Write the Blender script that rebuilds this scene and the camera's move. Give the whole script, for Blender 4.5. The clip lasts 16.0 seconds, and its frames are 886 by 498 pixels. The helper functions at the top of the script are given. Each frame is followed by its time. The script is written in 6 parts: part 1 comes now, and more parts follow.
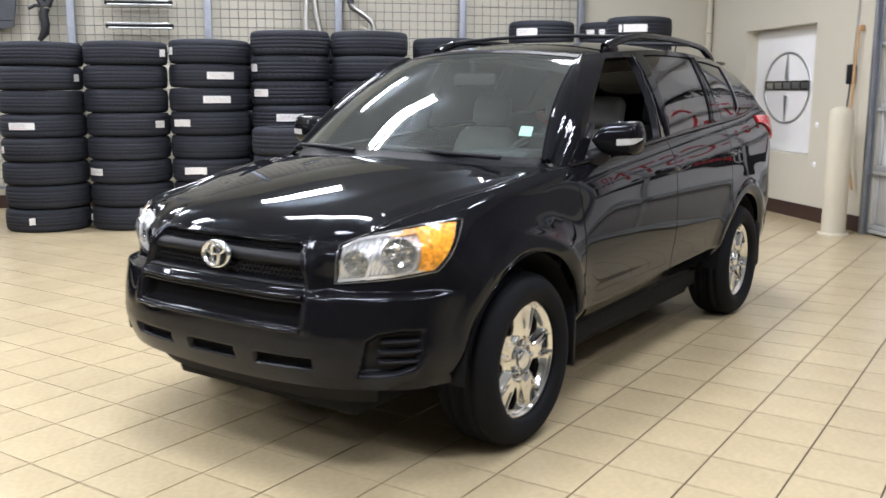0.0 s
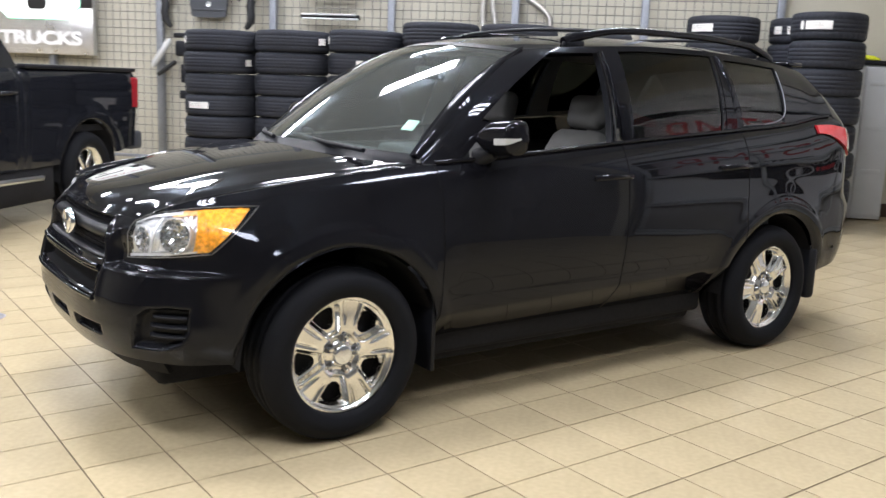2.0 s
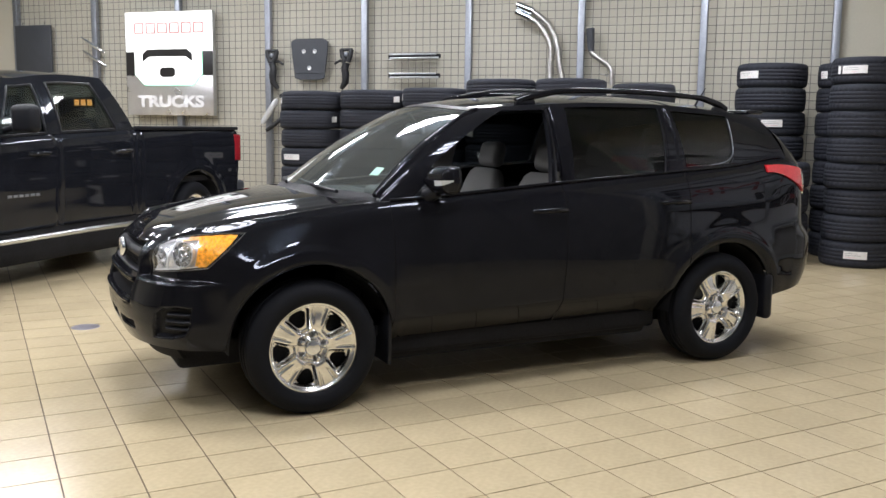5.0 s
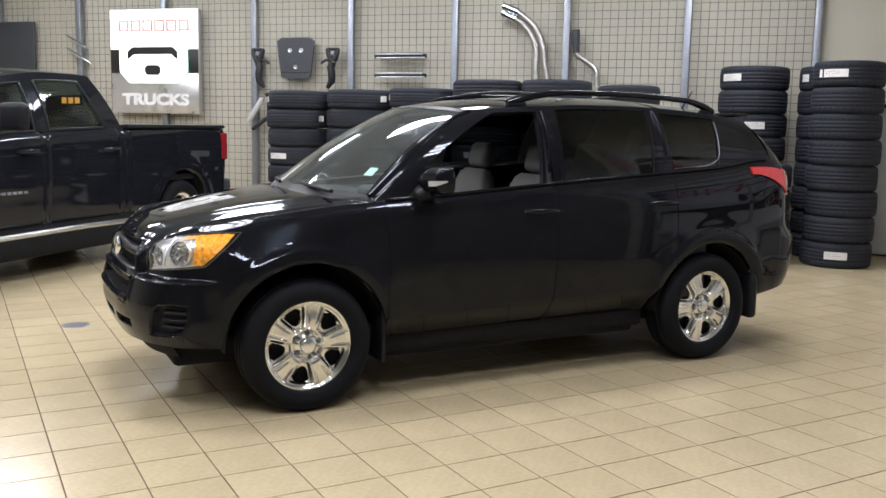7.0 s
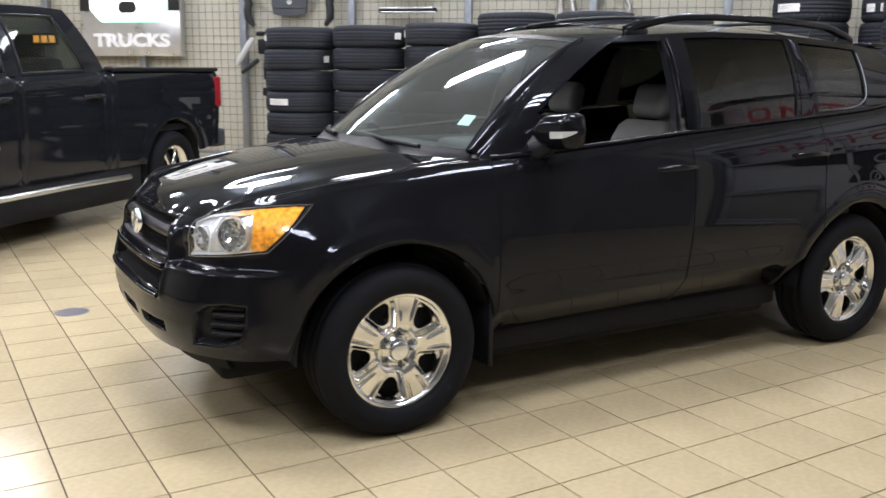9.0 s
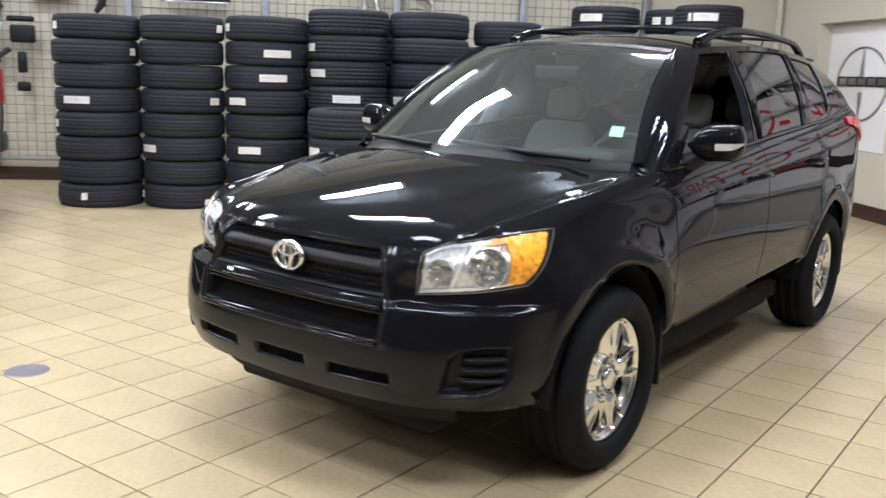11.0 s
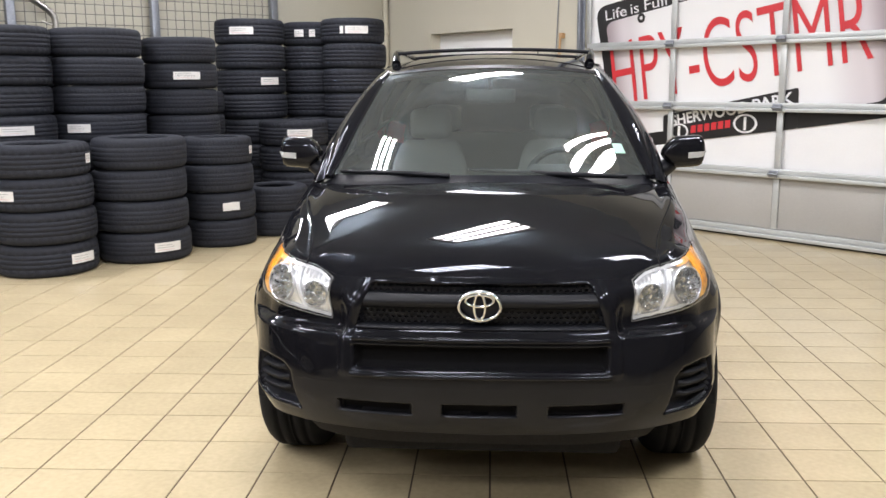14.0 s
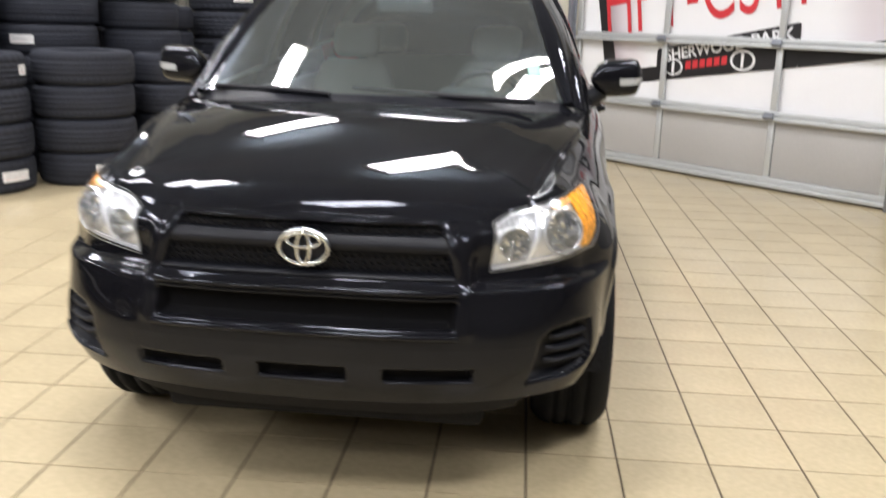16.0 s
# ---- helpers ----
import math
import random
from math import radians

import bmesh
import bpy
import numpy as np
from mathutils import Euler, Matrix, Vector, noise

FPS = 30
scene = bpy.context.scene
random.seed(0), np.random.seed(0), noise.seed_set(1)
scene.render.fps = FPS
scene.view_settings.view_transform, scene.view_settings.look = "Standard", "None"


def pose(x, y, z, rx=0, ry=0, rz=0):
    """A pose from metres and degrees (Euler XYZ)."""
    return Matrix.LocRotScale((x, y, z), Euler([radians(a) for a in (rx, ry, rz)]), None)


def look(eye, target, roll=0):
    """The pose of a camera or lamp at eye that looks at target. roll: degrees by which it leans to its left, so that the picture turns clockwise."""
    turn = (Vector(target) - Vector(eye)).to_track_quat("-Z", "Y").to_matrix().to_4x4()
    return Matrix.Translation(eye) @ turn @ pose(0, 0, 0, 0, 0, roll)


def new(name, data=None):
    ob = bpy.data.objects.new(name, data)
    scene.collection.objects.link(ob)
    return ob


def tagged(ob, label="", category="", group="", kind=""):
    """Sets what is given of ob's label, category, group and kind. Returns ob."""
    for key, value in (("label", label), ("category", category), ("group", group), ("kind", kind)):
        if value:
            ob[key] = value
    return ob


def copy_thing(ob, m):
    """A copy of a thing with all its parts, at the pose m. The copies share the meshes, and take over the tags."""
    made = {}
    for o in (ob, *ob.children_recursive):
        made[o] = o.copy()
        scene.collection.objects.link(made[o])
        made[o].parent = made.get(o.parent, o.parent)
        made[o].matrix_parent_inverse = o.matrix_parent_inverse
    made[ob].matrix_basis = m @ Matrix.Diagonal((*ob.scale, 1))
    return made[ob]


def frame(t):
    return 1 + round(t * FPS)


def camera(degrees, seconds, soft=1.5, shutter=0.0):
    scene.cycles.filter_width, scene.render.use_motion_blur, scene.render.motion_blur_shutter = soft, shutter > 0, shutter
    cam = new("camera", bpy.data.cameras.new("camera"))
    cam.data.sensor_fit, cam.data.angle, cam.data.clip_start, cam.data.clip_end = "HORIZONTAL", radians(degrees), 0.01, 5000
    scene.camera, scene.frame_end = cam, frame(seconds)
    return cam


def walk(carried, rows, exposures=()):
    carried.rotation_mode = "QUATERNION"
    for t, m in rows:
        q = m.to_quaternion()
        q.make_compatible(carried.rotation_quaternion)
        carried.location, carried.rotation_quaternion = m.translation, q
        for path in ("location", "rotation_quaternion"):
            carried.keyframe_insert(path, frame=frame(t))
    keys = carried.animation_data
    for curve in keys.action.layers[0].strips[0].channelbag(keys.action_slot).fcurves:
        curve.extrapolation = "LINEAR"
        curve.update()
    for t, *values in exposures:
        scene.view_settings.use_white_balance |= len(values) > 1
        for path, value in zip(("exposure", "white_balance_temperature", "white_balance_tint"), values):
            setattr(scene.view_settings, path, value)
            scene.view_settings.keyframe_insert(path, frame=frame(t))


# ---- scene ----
cam = camera(52.3, 16.0, shutter=0.6)
PATH = [
    (0, (2.58, -3.042, 1.387), (1.452, -1.424, 1.049), 0.1),
    (0.5, (2.81, -2.686, 1.397), (1.574, -1.146, 1.077), 1.2),
    (1, (3.179, -2.389, 1.382), (1.82, -0.962, 1.04), 1.8),
    (1.5, (3.535, -2.048, 1.387), (2.071, -0.732, 1.033), 2.4),
    (2, (3.849, -1.691, 1.412), (2.251, -0.544, 1.05), 2.2),
    (2.5, (4.223, -1.39, 1.428), (2.545, -0.361, 1.072), 2.3),
    (3, (4.425, -1.133, 1.444), (2.686, -0.211, 1.088), 2.4),
    (3.5, (4.724, -1.073, 1.447), (2.949, -0.221, 1.095), 2.8),
    (4, (4.943, -1.222, 1.451), (3.165, -0.349, 1.176), 0.8),
    (6.5, (5.289, -1.488, 1.51), (3.52, -0.595, 1.241), 0.8),
    (7, (5.218, -1.509, 1.489), (3.462, -0.591, 1.218), 1.1),
    (7.5, (5.046, -1.463, 1.46), (3.294, -0.551, 1.148), 1.2),
    (8, (4.685, -1.248, 1.452), (2.899, -0.417, 1.103), 0.8),
    (10.5, (2.714, -2.606, 1.416), (1.381, -1.175, 0.999), 1.3),
    (11, (2.294, -2.942, 1.442), (1.106, -1.38, 1.059), 1.9),
    (11.5, (1.908, -3.266, 1.475), (0.894, -1.588, 1.078), 1.7),
    (12, (1.381, -3.368, 1.472), (0.616, -1.56, 1.092), 0.7),
    (12.5, (1.002, -3.607, 1.486), (0.472, -1.716, 1.107), 1.1),
    (13, (0.619, -3.646, 1.487), (0.252, -1.714, 1.123), 0.8),
    (13.5, (0.278, -3.614, 1.515), (0.049, -1.659, 1.161), 0.1),
    (14, (0.091, -3.697, 1.525), (-0.052, -1.735, 1.163), -0.4),
    (14.5, (0.042, -3.719, 1.528), (-0.067, -1.756, 1.162), -0.2),
    (15, (0.093, -3.641, 1.517), (-0.033, -1.686, 1.116), -2.0),
    (15.5, (0.388, -3.454, 1.496), (0.191, -1.505, 1.09), 0.6),
    (16, (0.625, -3.147, 1.42), (0.425, -1.22, 0.922), 1.6),
]
walk(cam, [(t, look(eye, target, roll)) for t, eye, target, roll in PATH], exposures=[(0.0, 0.14, 6350, 10), (0.5, 0.25, 6350, 10), (0.8, 0.32, 6350, 10), (1.5, 0.30, 6350, 10), (2.4, 0.15, 6400, 10), (3.2, 0.13, 6400, 10), (4.2, 0.02, 6420, 10), (6.4, -0.11, 6430, 10), (7.6, -0.07, 6430, 10), (8.2, -0.03, 6430, 10), (10.4, 0.08, 6380, 10), (11.6, 0.08, 6420, 10), (12.2, 0.12, 6500, 10), (13.0, 0.07, 6640, 10), (14.5, 0.08, 6660, 10), (16.0, 0.09, 6660, 10)])

# ---- light and world ----
world = bpy.data.worlds.new("showroom_world")
world.use_nodes = True
world.node_tree.nodes["Background"].inputs["Color"].default_value = (0.8, 0.85, 0.9, 1)
world.node_tree.nodes["Background"].inputs["Strength"].default_value = 0.02
LAMP_WATTS, LAMP_Z = 79.0, 4.2

# The room's frame: x along the garage wall, y towards that wall, origin in the corner of the two walls.
CORNER = (-1.648, 9.403)
ROOM_SCALE = 1.0106
ROOM = pose(CORNER[0], CORNER[1], 0, 0, 0, -45) @ Matrix.Scale(ROOM_SCALE, 4)
ROOM_X, ROOM_Y, ROOM_Z = 17.0, -17.0, 4.6


# ---- materials ----
def shader(name):
    m = bpy.data.materials.new(name)
    m.use_nodes = True
    return m, m.node_tree.nodes, m.node_tree.links


def coords(n, l, scale, source="Object"):
    c, mp = n.new("ShaderNodeTexCoord"), n.new("ShaderNodeMapping")
    mp.inputs["Scale"].default_value = (scale, scale, scale) if not isinstance(scale, tuple) else scale
    l.new(c.outputs[source], mp.inputs["Vector"])
    return mp.outputs["Vector"]


def plain(name, colour, rough=0.5, metal=0.0, vary=0.12, grain=0.0, scale=6.0, fine=90.0, coat=0.0, rough_vary=0.1, random_by="", emit=0.0, gleam=0.5, gleam_tint=None):
    """A surface with two scales of colour change, uneven gloss and a fine relief."""
    m, n, l = shader(name)
    b = n["Principled BSDF"]
    b.inputs["Metallic"].default_value = metal
    b.inputs["Coat Weight"].default_value = coat
    b.inputs["Coat Roughness"].default_value = 0.03
    b.inputs["Specular IOR Level"].default_value = gleam
    if gleam_tint:
        b.inputs["Specular Tint"].default_value = (*gleam_tint, 1)
    v = coords(n, l, 1.0)
    big, small, add = n.new("ShaderNodeTexNoise"), n.new("ShaderNodeTexNoise"), n.new("ShaderNodeMath")
    big.inputs["Scale"].default_value, small.inputs["Scale"].default_value = scale, fine
    big.inputs["Detail"].default_value = 5
    l.new(v, big.inputs["Vector"]), l.new(v, small.inputs["Vector"])
    add.operation = "ADD"
    l.new(big.outputs["Fac"], add.inputs[0]), l.new(small.outputs["Fac"], add.inputs[1])
    ramp = n.new("ShaderNodeMapRange")
    ramp.inputs["From Min"].default_value, ramp.inputs["From Max"].default_value = 0.6, 1.4
    ramp.inputs["To Min"].default_value, ramp.inputs["To Max"].default_value = 1 - vary, 1 + vary
    l.new(add.outputs[0], ramp.inputs["Value"])
    value = ramp.outputs["Result"]
    if random_by:
        if random_by == "island":
            rnd = n.new("ShaderNodeNewGeometry").outputs["Random Per Island"]
        else:
            rnd = n.new("ShaderNodeObjectInfo").outputs["Random"]
        rr, mul = n.new("ShaderNodeMapRange"), n.new("ShaderNodeMath")
        rr.inputs["To Min"].default_value, rr.inputs["To Max"].default_value = 0.965, 1.03
        mul.operation = "MULTIPLY"
        l.new(rnd, rr.inputs["Value"]), l.new(rr.outputs["Result"], mul.inputs[0]), l.new(value, mul.inputs[1])
        value = mul.outputs[0]
    mix = n.new("ShaderNodeVectorMath")
    mix.operation = "SCALE"
    mix.inputs[0].default_value = colour
    l.new(value, mix.inputs["Scale"])
    l.new(mix.outputs["Vector"], b.inputs["Base Color"])
    rv = n.new("ShaderNodeMapRange")
    rv.inputs["To Min"].default_value, rv.inputs["To Max"].default_value = max(0.0, rough - rough_vary), min(1.0, rough + rough_vary)
    l.new(big.outputs["Fac"], rv.inputs["Value"]), l.new(rv.outputs["Result"], b.inputs["Roughness"])
    if grain:
        bump = n.new("ShaderNodeBump")
        bump.inputs["Strength"].default_value, bump.inputs["Distance"].default_value = grain, 0.003
        l.new(small.outputs["Fac"], bump.inputs["Height"]), l.new(bump.outputs["Normal"], b.inputs["Normal"])
    if emit:
        b.inputs["Emission Color"].default_value = (*colour, 1)
        b.inputs["Emission Strength"].default_value = emit
    return m


def glass(name, tint, gloss=1.0, index=1.52, veil=0.0):
    """Thin glass: clear through, with the mirror of a pane and an added pale haze."""
    m, n, l = shader(name)
    n.remove(n["Principled BSDF"])
    t, g, f, x = n.new("ShaderNodeBsdfTransparent"), n.new("ShaderNodeBsdfGlossy"), n.new("ShaderNodeFresnel"), n.new("ShaderNodeMixShader")
    t.inputs["Color"].default_value = (*tint, 1)
    g.inputs["Roughness"].default_value = 0.015
    g.inputs["Color"].default_value = (gloss, gloss, gloss, 1)
    f.inputs["IOR"].default_value = index
    through_side = t.outputs[0]
    # pale diffuse share mixed in to lighten the windshield, a painted haze
    if veil:
        d, y = n.new("ShaderNodeBsdfDiffuse"), n.new("ShaderNodeMixShader")
        d.inputs["Color"].default_value = (0.80, 0.88, 0.85, 1)
        y.inputs["Fac"].default_value = veil
        l.new(t.outputs[0], y.inputs[1]), l.new(d.outputs[0], y.inputs[2])
        through_side = y.outputs[0]
    l.new(f.outputs["Fac"], x.inputs["Fac"]), l.new(through_side, x.inputs[1]), l.new(g.outputs[0], x.inputs[2])
    l.new(x.outputs[0], n["Material Output"].inputs["Surface"])
    return m


def glass_back(name, tint=(1.0, 1.0, 1.0)):
    """The inner face and rim of a pane, which adds no mirror of its own."""
    m, n, l = shader(name)
    n.remove(n["Principled BSDF"])
    t = n.new("ShaderNodeBsdfTransparent")
    t.inputs["Color"].default_value = (*tint, 1)
    l.new(t.outputs[0], n["Material Output"].inputs["Surface"])
    return m


def lamp_glow(name, colour, power):
    m, n, l = shader(name)
    b = n["Principled BSDF"]
    b.inputs["Base Color"].default_value = (0.8, 0.8, 0.8, 1)
    b.inputs["Emission Color"].default_value = (*colour, 1)
    b.inputs["Emission Strength"].default_value = power
    return m


PAINT = plain("black_car_paint", (0.0072, 0.0072, 0.0092), 0.025, 0.0, vary=0.3, scale=3, fine=900, rough_vary=0.015, gleam=0.27, gleam_tint=(0.80, 0.86, 1.0))
TRUCK_PAINT = plain("black_truck_paint", (0.0095, 0.0105, 0.0145), 0.05, 0.0, vary=0.3, scale=3, fine=900, rough_vary=0.02, gleam=0.35, gleam_tint=(0.90, 0.94, 1.0))
TRIM = plain("black_plastic", (0.0105, 0.0114, 0.0152), 0.42, vary=0.2, grain=0.15, fine=400, gleam=0.22)
SATIN = plain("satin_black_bumper", (0.0092, 0.0092, 0.0115), 0.22, vary=0.2, grain=0.03, fine=500, gleam=0.27, gleam_tint=(0.85, 0.90, 1.0))
DARK = plain("underbody_black", (0.015, 0.0154, 0.018), 0.8, vary=0.35, grain=0.3, gleam=0.15)
GAP = plain("deep_black", (0.006, 0.006, 0.007), 0.8, vary=0.2, gleam=0.1)
HEADLINING = plain("pale_headlining", (0.20, 0.20, 0.195), 0.9, vary=0.08, grain=0.3, fine=400)
RAIL = plain("pale_aluminium", (0.60, 0.62, 0.62), 0.42, 0.45, vary=0.08, fine=120, grain=0.08)
RIM = plain("satin_chrome", (0.84, 0.84, 0.83), 0.14, 1.0, vary=0.04, fine=40, rough_vary=0.05)
RUBBER = plain("tyre_rubber", (0.0215, 0.0240, 0.0330), 0.75, vary=0.25, grain=0.25, fine=240, random_by="object", gleam=0.3)
CAR_RUBBER = plain("car_tyre_rubber", (0.0072, 0.0080, 0.0108), 0.72, vary=0.25, grain=0.2, fine=240, gleam=0.16)
CHROME = plain("bright_chrome", (0.80, 0.83, 0.88), 0.07, 1.0, vary=0.04, fine=40, rough_vary=0.04)
REFLECTOR = plain("reflector_silver", (0.88, 0.89, 0.91), 0.2, 0.5, vary=0.12, fine=40, rough_vary=0.06)
LAMP_SILVER = plain("lamp_silver", (0.90, 0.91, 0.93), 0.13, 0.7, vary=0.15, scale=20, fine=34, rough_vary=0.1, grain=1.0)
ALLOY = plain("brushed_aluminium", (0.62, 0.64, 0.66), 0.32, 1.0, vary=0.12, fine=160, grain=0.1)
STEEL = plain("galvanised_steel", (0.29, 0.31, 0.35), 0.45, 0.85, vary=0.2, fine=60, grain=0.1)
WIRE = plain("steel_wire", (0.17, 0.168, 0.16), 0.5, 0.5, vary=0.15)
AMBER = plain("amber_plastic", (0.95, 0.45, 0.045), 0.2, vary=0.6, scale=45, fine=70, coat=0.5, grain=1.0)
AMBER_PALE = plain("pale_amber_plastic", (0.95, 0.50, 0.20), 0.2, vary=0.5, scale=45, fine=70, coat=0.5, grain=1.0)
LENS_EDGE = plain("lens_edge", (0.12, 0.12, 0.12), 0.2, vary=0.1, coat=0.5)
MIRROR_CHROME = plain("reflector_mirror", (0.92, 0.93, 0.94), 0.08, 0.96, vary=0.1, scale=30, fine=60, rough_vary=0.04)
DEEP_RED = plain("deep_red_plastic", (0.30, 0.012, 0.02), 0.15, vary=0.15, fine=60, coat=0.6)
PIPE = plain("dull_steel_pipe", (0.50, 0.49, 0.47), 0.33, 1.0, vary=0.2, scale=12, fine=80, rough_vary=0.12)
CAST = plain("black_casting", (0.022, 0.023, 0.026), 0.5, 0.2, vary=0.3, grain=0.4, fine=120)
RED = plain("red_plastic", (0.62, 0.02, 0.03), 0.12, vary=0.15, fine=60, coat=0.8)
WHITE_LENS = plain("white_plastic", (0.55, 0.56, 0.56), 0.2, vary=0.05, coat=0.5)
CLEAR = glass("clear_glass", (0.62, 0.76, 0.73), index=1.9, veil=0.045)
CAB_GLASS = glass("cab_glass", (0.95, 0.97, 0.96))
CAB_FILM = glass_back("cab_film", (0.34, 0.37, 0.37))
LENS = glass("lamp_lens", (0.97, 0.98, 0.98))
INNER = glass_back("glass_inner_face")
TINTED = glass("tinted_glass", (0.95, 0.96, 0.96))
SMOKED = glass("smoked_glass", (0.95, 0.96, 0.96))
TINT_FILM = glass_back("tint_film", (0.10, 0.11, 0.11))
SMOKE_FILM = glass_back("smoke_film", (0.08, 0.088, 0.088))
SEAT = plain("grey_cloth", (0.25, 0.246, 0.24), 0.9, vary=0.15, grain=0.5, fine=500)
DASH = plain("dashboard_plastic", (0.028, 0.032, 0.034), 0.7, vary=0.15, grain=0.3, fine=300)
WALL = plain("beige_wall_paint", (0.585, 0.555, 0.465), 0.62, vary=0.035, scale=0.7, fine=60, grain=0.12)
BLOCK = plain("beige_block_paint", (0.53, 0.505, 0.42), 0.65, vary=0.04, scale=1.2, fine=45, grain=0.2)
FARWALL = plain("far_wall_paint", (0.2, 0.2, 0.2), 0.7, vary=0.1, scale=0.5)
CEILING = plain("ceiling_paint", (0.36, 0.40, 0.45), 0.8, vary=0.08, scale=0.6)
BASE = plain("brown_vinyl", (0.05, 0.026, 0.02), 0.45, vary=0.2, scale=3)
TILE = plain("cream_tile", (0.54, 0.45, 0.287), 0.19, vary=0.11, scale=2.2, fine=38, coat=0.03, rough_vary=0.08, random_by="object", gleam=0.35)
TILE_FAR = plain("cream_tile_field", (0.54, 0.45, 0.287), 0.19, vary=0.11, scale=2.2, fine=38, coat=0.03, rough_vary=0.08, random_by="island", gleam=0.35)
GROUT = plain("tile_grout", (0.09, 0.065, 0.042), 0.85, vary=0.25, scale=2, fine=60)
PAPER = plain("paper_label", (0.78, 0.77, 0.76), 0.55, vary=0.05)
INK = plain("label_ink", (0.10, 0.10, 0.11), 0.6)
PINK = plain("label_pink_ink", (0.68, 0.36, 0.36), 0.6)
BOARD = plain("white_board", (0.86, 0.86, 0.87), 0.4, vary=0.02)
BANNER_RED = plain("banner_red", (0.62, 0.035, 0.045), 0.45, vary=0.05)
BANNER_BLACK = plain("banner_black", (0.016, 0.015, 0.016), 0.4, vary=0.15)


def banner_print():
    """White paper printed with a mauve fade towards both ends."""
    m, n, l = shader("banner_faded_print")
    b = n["Principled BSDF"]
    b.inputs["Roughness"].default_value = 0.45
    sep, add, rng, ramp = n.new("ShaderNodeSeparateXYZ"), n.new("ShaderNodeMath"), n.new("ShaderNodeMapRange"), n.new("ShaderNodeValToRGB")
    l.new(coords(n, l, 1.0), sep.inputs[0])
    add.operation = "MULTIPLY_ADD"
    add.inputs[1].default_value = 0.18
    l.new(sep.outputs["Z"], add.inputs[0]), l.new(sep.outputs["X"], add.inputs[2])
    rng.inputs["From Min"].default_value, rng.inputs["From Max"].default_value = 4.22, 7.28
    l.new(add.outputs[0], rng.inputs["Value"]), l.new(rng.outputs["Result"], ramp.inputs["Fac"])
    c = ramp.color_ramp
    c.interpolation = "EASE"
    c.elements[0].color, c.elements[1].color = (0.36, 0.29, 0.32, 1), (0.36, 0.29, 0.32, 1)
    for at, v in ((0.09, (0.68, 0.63, 0.655)), (0.2, (0.85, 0.85, 0.86)), (0.78, (0.85, 0.85, 0.86)), (0.92, (0.68, 0.63, 0.655))):
        c.elements.new(at).color = (*v, 1)
    l.new(ramp.outputs["Color"], b.inputs["Base Color"])
    return m


BANNER_FADE = banner_print()
PANEL_GREY = plain("door_panel_grey", (0.44, 0.43, 0.41), 0.5, vary=0.06, scale=1.5)
CABINET = plain("grey_resin", (0.48, 0.50, 0.53), 0.5, vary=0.05)
YELLOW = plain("yellow_cloth", (0.7, 0.72, 0.03), 0.8, vary=0.2)
CONCRETE = plain("painted_bollard", (0.60, 0.56, 0.45), 0.6, vary=0.06, scale=4, grain=0.2)
ORANGE = plain("orange_hose", (0.55, 0.34, 0.17), 0.55, vary=0.15)
BLUEGREY = plain("dark_grey_panel", (0.045, 0.05, 0.06), 0.5, vary=0.15)
DRAIN = plain("drain_steel", (0.24, 0.23, 0.255), 0.4, 0.6, vary=0.2)
STICKER = plain("green_sticker", (0.36, 0.64, 0.52), 0.5, vary=0.1)
SIGN_GLOW = lamp_glow("lit_sign_white", (1.0, 1.0, 1.0), 1.3)
SIGN_GREEN = lamp_glow("lit_sign_green", (0.1, 1.0, 0.5), 0.8)
AMBER_GLOW = lamp_glow("amber_glow_bars", (1.0, 0.42, 0.02), 1.6)
ADDED_UPLIGHT = lamp_glow("added_uplight_tube", (0.90, 0.95, 1.0), 55.0)
TREAD_PLATE = plain("tread_plate", (0.72, 0.72, 0.73), 0.3, 0.9, vary=0.1)


